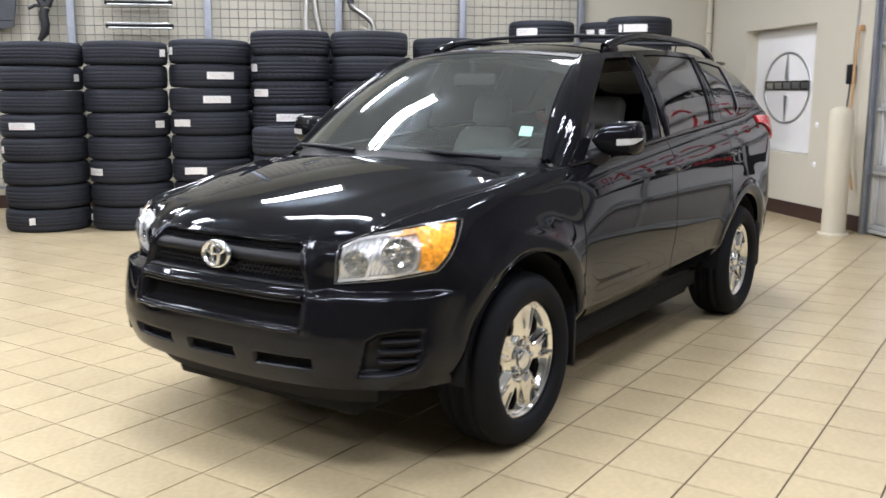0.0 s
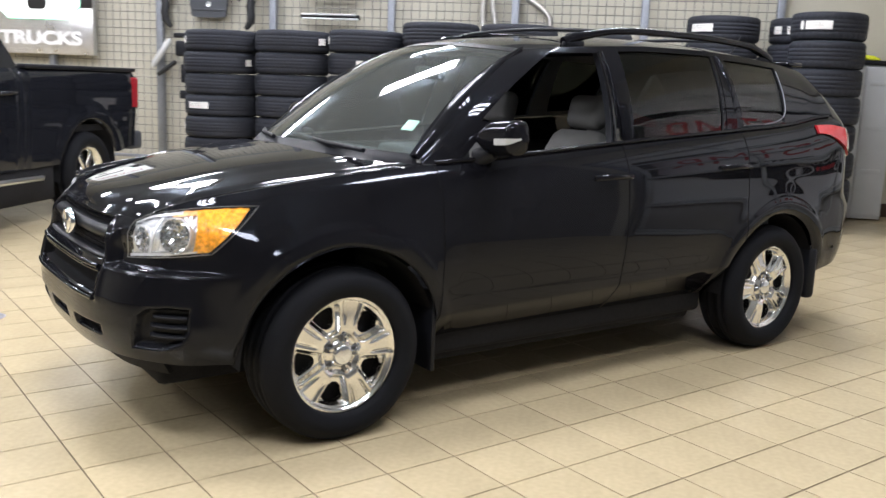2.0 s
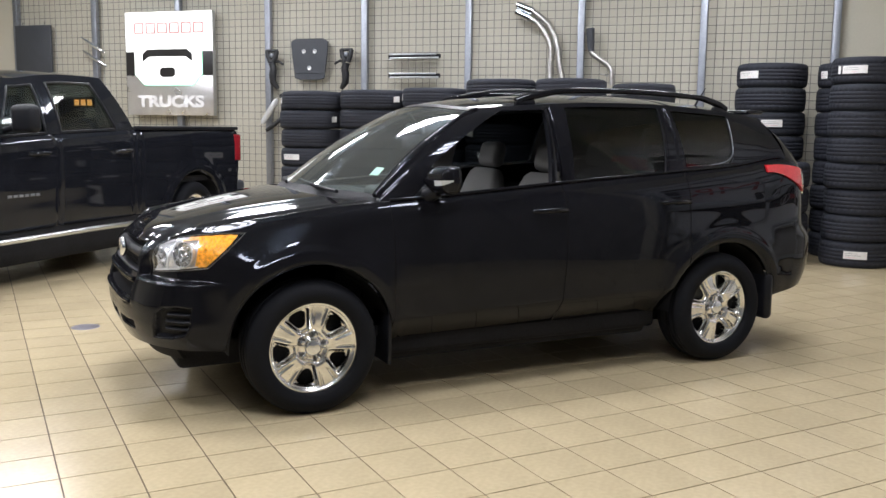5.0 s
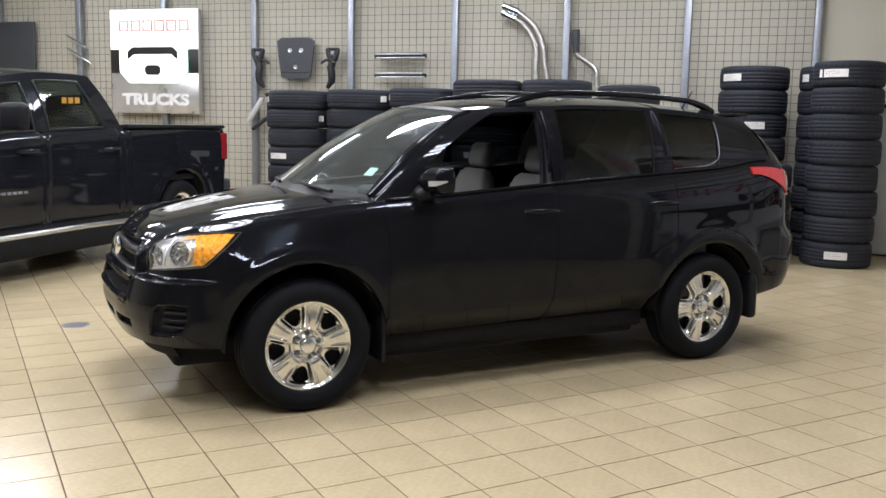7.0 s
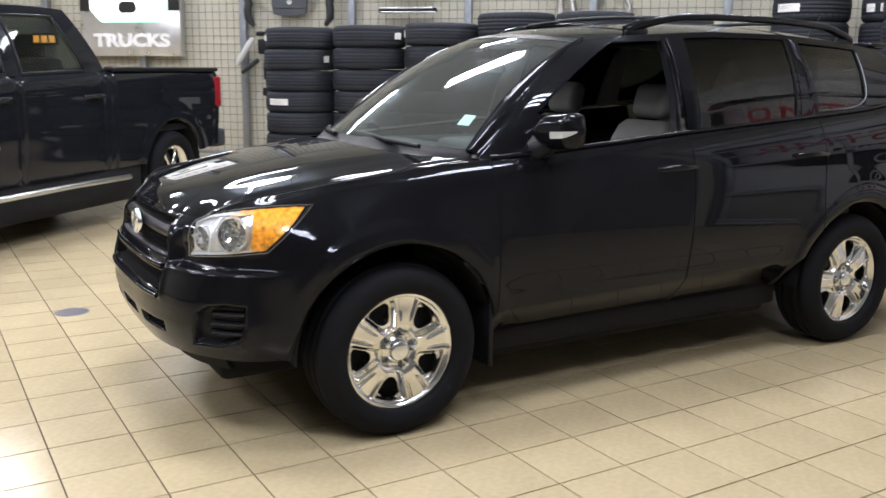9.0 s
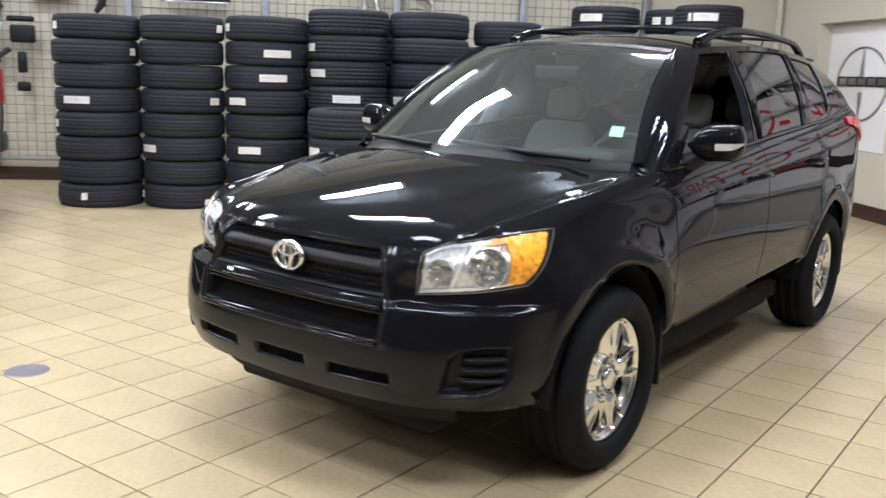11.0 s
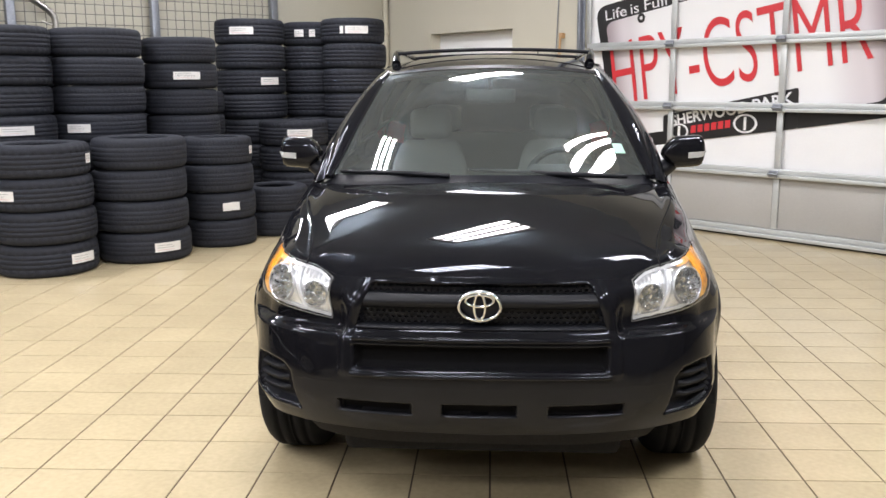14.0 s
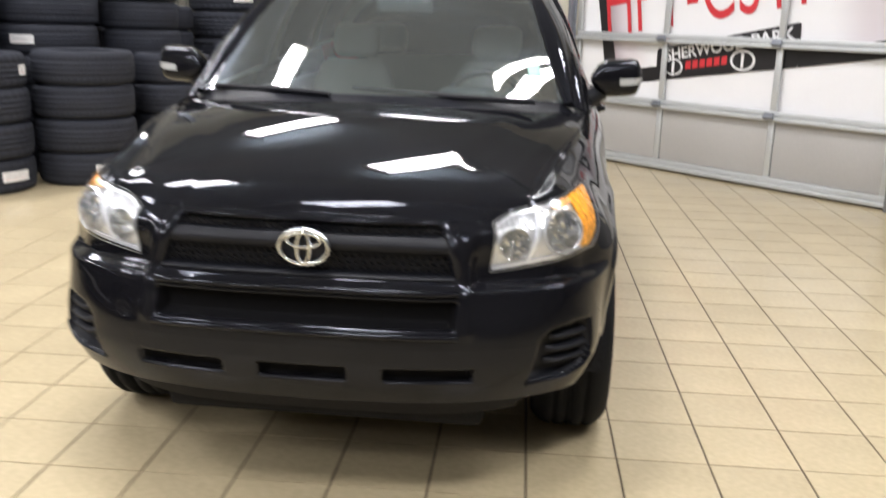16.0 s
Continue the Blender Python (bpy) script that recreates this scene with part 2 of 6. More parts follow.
# ---- building tools ----
class Geo:
    """Collects vertices and faces; each face has a material slot and a smooth flag."""

    def __init__(self):
        self.v, self.f, self.m, self.s = [], [], [], []

    def add(self, verts, faces, slot=0, smooth=True):
        o = len(self.v)
        self.v += [tuple(p) for p in verts]
        self.f += [tuple(i + o for i in f) for f in faces]
        self.m += [slot] * len(faces)
        self.s += [smooth] * len(faces)
        return self

    def grid(self, p, slot=0, smooth=True, wrap=False, keep=None):
        """p: rows of points, as an array (n, m, 3). wrap joins the last row to the first."""
        n, m = p.shape[:2]
        faces = []
        for i in range(n if wrap else n - 1):
            for j in range(m - 1):
                if keep is None or keep(i, j):
                    a, b = i * m + j, ((i + 1) % n) * m + j
                    faces.append((a, b, b + 1, a + 1))
        return self.add(p.reshape(-1, 3), faces, slot, smooth)

    def box(self, lo, hi, slot=0, m=None):
        (x0, y0, z0), (x1, y1, z1) = lo, hi
        v = [Vector(c) for c in ((x0, y0, z0), (x1, y0, z0), (x1, y1, z0), (x0, y1, z0), (x0, y0, z1), (x1, y0, z1), (x1, y1, z1), (x0, y1, z1))]
        if m is not None:
            v = [m @ c for c in v]
        return self.add(v, [(3, 2, 1, 0), (4, 5, 6, 7), (0, 1, 5, 4), (1, 2, 6, 5), (2, 3, 7, 6), (3, 0, 4, 7)], slot, False)

    def rbox(self, lo, hi, r=0.01, slot=0, segments=2, m=None, smooth=True):
        """A box with rounded edges."""
        bm = bmesh.new()
        bmesh.ops.create_cube(bm, size=1)
        size = Vector(hi) - Vector(lo)
        mid = (Vector(hi) + Vector(lo)) / 2
        for v in bm.verts:
            v.co = Vector([v.co[i] * size[i] for i in range(3)]) + mid
        bmesh.ops.bevel(bm, geom=bm.edges[:], offset=min(r, min(size) * 0.49), segments=segments, affect="EDGES", profile=0.5)
        bm.verts.index_update()
        verts = [(m @ v.co if m is not None else v.co.copy()) for v in bm.verts]
        faces = [tuple(v.index for v in f.verts) for f in bm.faces]
        bm.free()
        return self.add(verts, faces, slot, smooth)

    def prism(self, outline, lo, hi, slot=0, axis=2, m=None, smooth=False):
        """A flat outline given depth along an axis."""
        def at(p, h):
            c = [p[0], p[1]]
            c.insert(axis, h)
            c = Vector(c)
            return m @ c if m is not None else c
        n = len(outline)
        verts = [at(p, lo) for p in outline] + [at(p, hi) for p in outline]
        faces = [tuple(range(n))[::-1], tuple(range(n, 2 * n))] + [(i, (i + 1) % n, (i + 1) % n + n, i + n) for i in range(n)]
        return self.add(verts, faces, slot, smooth)

    def tube(self, path, radius, slot=0, sides=10, caps=True):
        """A round bar along a path; radius: one number or one for each point."""
        pts = [Vector(p) for p in path]
        rad = radius if isinstance(radius, (list, tuple)) else [radius] * len(pts)
        rows, side = [], None
        for i, p in enumerate(pts):
            d = (pts[min(i + 1, len(pts) - 1)] - pts[max(i - 1, 0)]).normalized()
            side = (side - d * side.dot(d)).normalized() if side is not None and (side - d * side.dot(d)).length > 1e-4 else d.orthogonal().normalized()
            up = d.cross(side)
            rows.append([p + (side * math.cos(a) + up * math.sin(a)) * rad[i] for a in [2 * math.pi * k / sides for k in range(sides)]])
        verts = [c for r in rows for c in r]
        faces = [(i * sides + k, i * sides + (k + 1) % sides, (i + 1) * sides + (k + 1) % sides, (i + 1) * sides + k) for i in range(len(pts) - 1) for k in range(sides)]
        self.add(verts, faces, slot, True)
        if caps:
            self.add(rows[0], [tuple(range(sides))[::-1]], slot, False).add(rows[-1], [tuple(range(sides))], slot, False)
        return self

    def lathe(self, profile, sides=32, slot=0, m=None, closed=False, smooth=True):
        """Turns a profile of (radius, height) round the z axis."""
        prof = list(profile) + ([profile[0]] if closed else [])
        rows = []
        for k in range(sides):
            a = 2 * math.pi * k / sides
            rows.append([(r * math.cos(a), r * math.sin(a), h) for r, h in prof])
        p = np.array(rows, float)
        if m is not None:
            p = p @ np.array(m.to_3x3()).T + np.array(m.translation)
        return self.grid(p, slot, smooth, wrap=True)

    def mesh(self, name, *mats):
        me = bpy.data.meshes.new(name)
        me.from_pydata(self.v, [], self.f)
        for x in mats:
            me.materials.append(x)
        me.polygons.foreach_set("material_index", self.m)
        me.polygons.foreach_set("use_smooth", self.s)
        me.update()
        return me


def part(name, geo, mats, parent, label=""):
    """Links a Geo as one mesh object under a thing or a part."""
    mats = tuple(mats) if isinstance(mats, (list, tuple)) else (mats, {CLEAR: INNER, CAB_GLASS: CAB_FILM, LENS: INNER, TINTED: TINT_FILM, SMOKED: SMOKE_FILM}.get(mats, mats))
    ob = new(name, geo.mesh(name, *mats[:max(geo.m) + 1]))
    ob.parent = parent
    return tagged(ob, label) if label else ob


def thing(name, label, category, m=None, group="", geo=None, mats=(), kind=""):
    mats = mats if isinstance(mats, (list, tuple)) else (mats,)
    ob = new(name, geo.mesh(name, *mats) if geo else None)
    if m is not None:
        ob.matrix_basis = m
    return tagged(ob, label, category, group, kind)


def curve(keys):
    """A smooth function through (u, value) pairs."""
    u, v = np.array([k[0] for k in keys], float), np.array([k[1:] for k in keys], float)
    d = np.diff(v, axis=0) / np.diff(u)[:, None]
    t = np.vstack([d[:1], (d[:-1] + d[1:]) / 2, d[-1:]])
    flat = np.vstack([d[:1] * 0 > 1, d[:-1] * d[1:] <= 0, d[:1] * 0 > 1])
    t[flat] = 0

    def at(x):
        x = np.asarray(x, float)
        i = np.clip(np.searchsorted(u, x, side="right") - 1, 0, len(u) - 2)
        h = (u[i + 1] - u[i])
        w = np.clip((x - u[i]) / h, 0, 1)[..., None]
        h = h[..., None]
        out = v[i] * (1 + 2 * w) * (1 - w) ** 2 + v[i + 1] * w * w * (3 - 2 * w) + t[i] * h * w * (1 - w) ** 2 - t[i + 1] * h * w * w * (1 - w)
        return out[..., 0] if v.shape[1] == 1 else out
    return at


def smooth01(x):
    x = np.clip(x, 0, 1)
    return x * x * (3 - 2 * x)


def inside(poly, a, b):
    """Signed distance from points (a, b) to a polygon, positive within."""
    poly = np.array(poly, float)
    best, sign = np.full(a.shape, 1e9), np.zeros(a.shape, bool)
    for p, q in zip(poly, np.roll(poly, -1, 0)):
        e = q - p
        w = np.clip(((a - p[0]) * e[0] + (b - p[1]) * e[1]) / (e @ e), 0, 1)
        best = np.minimum(best, np.hypot(a - p[0] - w * e[0], b - p[1] - w * e[1]))
        with np.errstate(divide="ignore", invalid="ignore"):
            cross = ((p[1] > b) != (q[1] > b)) & (a < (q[0] - p[0]) * (b - p[1]) / (q[1] - p[1] + 1e-12) + p[0])
        sign ^= cross
    return np.where(sign, best, -best)


def mirrored(p):
    q = p[::-1].copy()
    q[..., 0] *= -1
    return q


# ---- the room ----
def wall_box(name, lo, hi, mat, label):
    """A wall as a slab in the room's frame."""
    return thing(name, label, "wall", ROOM, geo=Geo().box(lo, hi), mats=mat, kind="structure")


floor = thing("floor", "cream ceramic tiled showroom floor with brown joints", "floor", geo=Geo().box((-22, -12, -0.12), (22, 22, -0.004)), mats=GROUT, kind="structure")
ceiling = thing("ceiling", "plain painted workshop ceiling", "ceiling", ROOM, geo=Geo().box((0, ROOM_Y, ROOM_Z), (ROOM_X, 0, ROOM_Z + 0.2)), mats=CEILING, kind="structure")
wall_box("wall_west", (-0.2, ROOM_Y - 0.2, 0), (0, 0.45, ROOM_Z), BLOCK, "beige painted block wall behind the wire racks")
# garage wall, with a recess for the emblem board and the opening of the overhead door
RX0, RX1, RZ0, RZ1 = 0.97, 2.49, 0.71, 2.15
DX0, DX1, DZ1 = 3.62, 7.13, 3.45
g = Geo()
g.box((-0.0, 0, 0), (RX0, 0.25, ROOM_Z)).box((RX0, 0, 0), (RX1, 0.25, RZ0)).box((RX0, 0, RZ1), (RX1, 0.25, ROOM_Z))
g.box((RX1, 0, 0), (DX0, 0.25, ROOM_Z)).box((DX0, 0, DZ1), (DX1, 0.25, ROOM_Z)).box((DX1, 0, 0), (7.3, 0.25, ROOM_Z))
g.box((0, 0.25, 0), (7.3, 0.45, ROOM_Z))
thing("wall_north", "beige painted wall with a recess and a garage door opening", "wall", ROOM, geo=g, mats=WALL, kind="structure")
# Unseen walls that close the room, dark to keep the car's reflections dark.
wall_box("wall_north_far", (7.3, 0.0, 0), (ROOM_X, 0.45, ROOM_Z), FARWALL, "unseen dark wall beside the garage door")
wall_box("wall_east", (ROOM_X, ROOM_Y - 0.2, 0), (ROOM_X + 0.2, 0.45, ROOM_Z), FARWALL, "unseen dark far wall of the showroom")
wall_box("wall_south", (0, ROOM_Y - 0.2, 0), (ROOM_X, ROOM_Y, ROOM_Z), WALL, "plain beige far wall of the showroom")
g = Geo().rbox((0.0, ROOM_Y, 0.0), (0.015, -0.015, 0.16), 0.004)
thing("baseboard_west", "dark brown vinyl baseboard", "baseboard", ROOM, geo=g, mats=BASE, kind="structure")
g = Geo().rbox((0.015, -0.015, 0.0), (DX0 - 0.1, 0.0, 0.16), 0.004)
thing("baseboard_north", "dark brown vinyl baseboard", "baseboard", ROOM, geo=g, mats=BASE, kind="structure")


# ---- fluorescent ceiling fittings ----
def ceiling_lights():
    first = None
    data = bpy.data.lights.new("strip_lamp", "AREA")
    data.shape, data.size, data.size_y = "RECTANGLE", 0.085, 1.22
    data.energy, data.color = LAMP_WATTS / 3, (0.958, 0.950, 1.0)
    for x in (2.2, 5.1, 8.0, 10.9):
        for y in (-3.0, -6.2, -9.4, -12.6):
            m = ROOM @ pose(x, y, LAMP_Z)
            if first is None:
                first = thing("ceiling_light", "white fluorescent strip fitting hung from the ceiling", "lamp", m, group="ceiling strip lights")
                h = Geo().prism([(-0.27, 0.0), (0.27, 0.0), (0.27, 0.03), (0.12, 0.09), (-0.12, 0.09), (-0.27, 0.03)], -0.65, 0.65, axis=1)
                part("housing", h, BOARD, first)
                # unseen tube, added on top of each fitting to brighten the ceiling
                part("tube", Geo().tube([(0, -0.6, 0.125), (0, 0.6, 0.125)], 0.02, sides=8), ADDED_UPLIGHT, first, "added glowing tube that lights the ceiling")
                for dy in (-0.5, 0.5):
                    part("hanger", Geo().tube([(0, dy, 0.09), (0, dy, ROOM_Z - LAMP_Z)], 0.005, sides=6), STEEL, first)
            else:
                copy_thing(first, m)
            for dx in (-0.17, 0.0, 0.17):
                lamp = new("strip_lamp", data)
                lamp.matrix_basis = m @ pose(dx, 0, -0.012)


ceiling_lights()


# ---- garage door ----
def garage_door():
    door = thing("door_1", "closed overhead sectional garage door in an aluminium frame with a printed banner behind it", "garage door", ROOM, kind="structure")
    y = 0.06
    rails = [0.02, 0.60, 1.22, 1.845, 2.47, 3.09]
    for i, z in enumerate(rails):
        r = Geo().rbox((DX0 + 0.02, y - 0.075, z), (DX1 - 0.02, y, z + 0.035), 0.006).rbox((DX0 + 0.02, y - 0.045, z + 0.037), (DX1 - 0.02, y, z + 0.085), 0.006)
        part("rail", r, RAIL, door)
    xs = [DX0 + 0.02, 4.77, 5.99, DX1 - 0.09]
    for z0, z1 in zip(rails, rails[1:] + [DZ1]):
        for x in xs:
            part("stile", Geo().rbox((x - 0.03, y - 0.028, z0 + 0.087), (x + 0.03, y, z1 - 0.002), 0.004), RAIL, door)
    for z in rails[1:4]:
        for x in xs[1:3]:
            hinge = Geo().rbox((x - 0.045, y - 0.095, z + 0.01), (x + 0.045, y - 0.076, z + 0.075), 0.004).tube([(x - 0.05, y - 0.1, z + 0.04), (x + 0.05, y - 0.1, z + 0.04)], 0.012, sides=8)
            part("hinge", hinge, STEEL, door)
    for x0, x1 in zip(xs, xs[1:]):
        part("panel", Geo().rbox((x0 + 0.032, y - 0.012, 0.108), (x1 - 0.032, y, 0.598), 0.004), PANEL_GREY, door, "plain grey lower panel")
    part("weather_strip", Geo().rbox((DX0 + 0.03, y - 0.03, 0.0), (DX1 - 0.03, y, 0.018), 0.006), TRIM, door)
    # side tracks
    for x in (DX0 - 0.03, DX1 + 0.0):
        part("track", Geo().rbox((x - 0.02, -0.075, 0.0), (x + 0.02, -0.003, DZ1), 0.006).rbox((x - 0.045, -0.02, 0.0), (x + 0.045, -0.003, DZ1), 0.004), STEEL, door)
    return door


garage_door()


def flat_text(body, size, mat, parent, m, width, name="lettering", label="", bold=0.0):
    """Letters in the built-in font, as a thin mesh drawn out to a given width."""
    c = bpy.data.curves.new(name, "FONT")
    c.body, c.size, c.align_x, c.align_y, c.extrude, c.offset = body, size, "LEFT", "BOTTOM_BASELINE", 0.0008, bold
    tmp = bpy.data.objects.new(name, c)
    scene.collection.objects.link(tmp)
    me = bpy.data.meshes.new_from_object(tmp.evaluated_get(bpy.context.evaluated_depsgraph_get()))
    bpy.data.objects.remove(tmp)
    me.materials.clear()
    me.materials.append(mat)
    xs = [v.co.x for v in me.vertices]
    ob = new(name, me)
    ob.parent = parent
    ob.matrix_basis = m @ Matrix.Diagonal((width / (max(xs) - min(xs)), 1, 1, 1))
    return tagged(ob, label) if label else ob


def rounded_quad(corners, r):
    """A four-cornered outline with rounded corners."""
    pts = []
    n = len(corners)
    for i in range(n):
        p, a, b = Vector(corners[i]), Vector(corners[i - 1]), Vector(corners[(i + 1) % n])
        u, w = p + (a - p).normalized() * r, p + (b - p).normalized() * r
        for k in range(7):
            t = k / 6
            q = u * (1 - t) ** 2 + p * 2 * t * (1 - t) + w * t * t
            pts.append((q.x, q.y))
    return pts


def banner():
    """The printed sheet behind the door's upper sections: a slanted slogan board with red letters."""
    y = 0.085
    b = thing("banner", "white printed banner with red slogan letters in a black frame", "banner", ROOM)
    part("sheet", Geo().box((DX0, y, 0.56), (DX1, y + 0.012, DZ1)), BOARD, b)
    face = pose(0, y, 0, 90)

    def sheet(name, outline, k, mat, label=""):
        return part(name, Geo().prism(outline, 0.002 * k, 0.002 * k + 0.0012, m=face), mat, b, label)
    sheet("frame_print", rounded_quad([(4.03, 0.76), (7.10, 1.225), (6.93, 2.83), (3.70, 2.31)], 0.16), 1, BANNER_BLACK, "printed black board frame")
    sheet("board_print", rounded_quad([(4.16, 0.92), (6.96, 1.335), (6.83, 2.63), (3.845, 2.14)], 0.12), 2, BANNER_FADE, "white board print fading to mauve at both ends")
    flat_text("HPY-CSTMR", 0.99, BANNER_RED, b, face @ pose(3.975, 1.245, 0.0125, 0, 0, 8.9), 2.82, "slogan_letters", "tall red slogan letters", -0.008)
    for word, dx, width in (("Life", 0.0, 0.285), ("is", 0.345, 0.105), ("Full", 0.52, 0.28), ("of", 0.945, 0.175)):
        flat_text(word, 0.155, BOARD, b, face @ pose(3.845, 2.165, 0.0125, 0, 0, 8.6) @ pose(dx, 0, 0), width, "heading_word", "white heading word")
    part("screw_print", Geo().lathe([(0.02, 0.010), (0.045, 0.0112), (0.05, 0.010)], 20, m=face @ pose(4.33, 2.17, 0)), BANNER_BLACK, b)
    # dealer strip: a black tab with plain bars and rings
    sheet("strip_print", rounded_quad([(4.66, 0.86), (6.15, 1.07), (6.14, 1.445), (4.655, 1.16)], 0.03), 5, BANNER_BLACK)
    sheet("strip_end_print", [(6.1515, 1.07), (7.02, 1.20), (6.1515, 1.25)], 5, BANNER_BLACK)
    for word, dx, width in (("SHERWOOD", 0.0, 0.88), ("PARK", 0.935, 0.42)):
        flat_text(word, 0.152, BOARD, b, face @ pose(4.765, 1.052, 0.0135, 0, 0, 10.6) @ pose(dx, 0, 0), width, "strip_word", "white block letters on the black strip", 0.0035)
    for k in range(6):
        x0, z0 = 5.0 + 0.078 * k, 0.985 + 0.163 * 0.078 * k
        sheet("red_bar", [(x0, z0), (x0 + 0.058, z0 + 0.0095), (x0 + 0.058, z0 + 0.0845), (x0, z0 + 0.075)], 6, BANNER_RED)
    for cx, cz, rx in ((4.86, 1.0, 0.11), (5.61, 1.10, 0.13)):
        for f, mat, k in ((1.0, BOARD, 6), (0.8, BANNER_BLACK, 7)):
            sheet("ring_print", [(cx + f * rx * math.cos(a), cz + 0.72 * f * rx * math.sin(a)) for a in [2 * math.pi * q / 24 for q in range(24)]], k, mat)
        sheet("bar_print", [(cx - 0.014, cz - 0.5 * rx), (cx + 0.014, cz - 0.5 * rx), (cx + 0.014, cz + 0.5 * rx), (cx - 0.014, cz + 0.5 * rx)], 8, BOARD)
    return b


banner()


def emblem_board():
    b = thing("emblem_board", "white board with a grey ring emblem set in the wall recess", "sign", ROOM)
    y = 0.16
    part("board", Geo().rbox((RX0 + 0.003, y, RZ0 + 0.004), (RX1 - 0.003, y + 0.03, RZ1 - 0.004), 0.003), BOARD, b)
    cx, cz, r = 1.70, 1.455, 0.42
    m = pose(cx, y - 0.001, cz, 90) @ Matrix.Diagonal((1.2, 1, 1, 1))
    ring = [(r * 0.945, 0.0), (r, 0.0), (r, 0.012), (r * 0.945, 0.012)]
    part("ring", Geo().lathe(ring, 48, m=m, closed=True), ALLOY, b, "grey ring emblem")
    part("band", Geo().rbox((cx - 0.50, y - 0.014, cz - 0.03), (cx + 0.50, y - 0.002, cz + 0.085), 0.003), ALLOY, b)
    for k in range(5):
        x = cx - 0.47 + 0.19 * k
        for z in (cz - 0.026, cz + 0.064):
            part("dark_bar", Geo().rbox((x, y - 0.019, z), (x + 0.165, y - 0.0145, z + 0.017), 0.002), BANNER_BLACK, b)
        part("dark_bar", Geo().rbox((x, y - 0.019, cz - 0.008), (x + 0.028, y - 0.0145, cz + 0.063), 0.002), BANNER_BLACK, b)
    for s in (1, -1):
        spike = [(-0.03, s * 0.09), (0.03, s * 0.09), (0.026, s * 0.2), (0.014, s * 0.31), (0.004, s * 0.39), (-0.004, s * 0.39), (-0.014, s * 0.31), (-0.026, s * 0.2)]
        part("spike", Geo().prism(spike, 0.002, 0.014, m=m), ALLOY, b)


emblem_board()


# ---- wire racks on the block wall ----
def wire_racks():
    posts = [-1.87 - 1.57 * k for k in range(9)]
    first = None
    for y in posts:
        m = ROOM @ pose(0.10, y, 0.17)
        if first is None:
            g = Geo().rbox((-0.045, -0.045, 0), (0.045, 0.045, 3.6), 0.006)
            first = thing("rack_post", "grey galvanised steel rack post", "post", m, "rack posts", g, STEEL)
        else:
            copy_thing(first, m)
    first = None
    for y in posts[:-1]:
        m = ROOM @ pose(0.10, y - 0.785, 0)
        if first is None:
            first = thing("wire_panel", "square steel wire mesh panel between rack posts", "wire panel", m, "wire panels")
            w, z0, z1 = 0.735, 0.26, 3.6
            for z in (z0, z1):
                part("frame_bar", Geo().rbox((-0.02, -w, z - 0.02), (0.02, w, z + 0.02), 0.004), STEEL, first)
            for k in range(15):
                yy = -w + 0.105 * k
                part("wire", Geo().tube([(0, yy, z0), (0, yy, z1)], 0.0042, sides=6, caps=False), WIRE, first)
            for k in range(1, 33):
                zz = z0 + 0.105 * k
                if zz < z1:
                    part("wire", Geo().tube([(0.006, -w, zz), (0.006, w, zz)], 0.0042, sides=6, caps=False), WIRE, first)
        else:
            copy_thing(first, m)


wire_racks()


# ---- tyres in stacks ----
def tyre_mesh(name, blocks=60, depth=0.007, ribs=0.005, mat=RUBBER):
    """A tyre lying flat, radius 1 and width 1 (from z=0 to 1), with round shoulders, grooves and shoulder blocks."""
    prof = [(0.62, 0.12), (0.60, 0.04), (0.65, 0.012), (0.76, 0.0), (0.86, 0.003), (0.915, 0.018), (0.950, 0.048), (0.974, 0.095), (0.988, 0.155),
            (0.994, 0.262), (0.994 - ribs, 0.270), (0.994 - ribs, 0.288), (0.998, 0.296), (1.0, 0.408), (1.0 - ribs, 0.416), (1.0 - ribs, 0.436), (1.0, 0.444)]
    prof = prof + [(r, 1 - z) for r, z in prof[::-1]]
    rows = []
    for k in range(blocks * 4):
        row = []
        for i, (r, z) in enumerate(prof):
            a = 2 * math.pi * (k + (2 if z > 0.5 else 0)) / (blocks * 4)
            if k % 4 == 0 and (0.03 < z < 0.265 or 0.735 < z < 0.97):
                r -= depth
            elif k % 4 == 2 and (0.29 < z < 0.41 or 0.59 < z < 0.71):
                r -= depth * 0.6
            row.append((r * math.cos(a), r * math.sin(a), z))
        rows.append(row)
    return Geo().grid(np.array(rows), wrap=True).mesh(name, mat)


TYRES = {False: tyre_mesh("tyre", 52, 0.0045, 0.0028), True: tyre_mesh("tyre", 34, 0.013, 0.008)}
CHUNKY = ("B1", "B2", "B3", "F1", "F4", "S4")
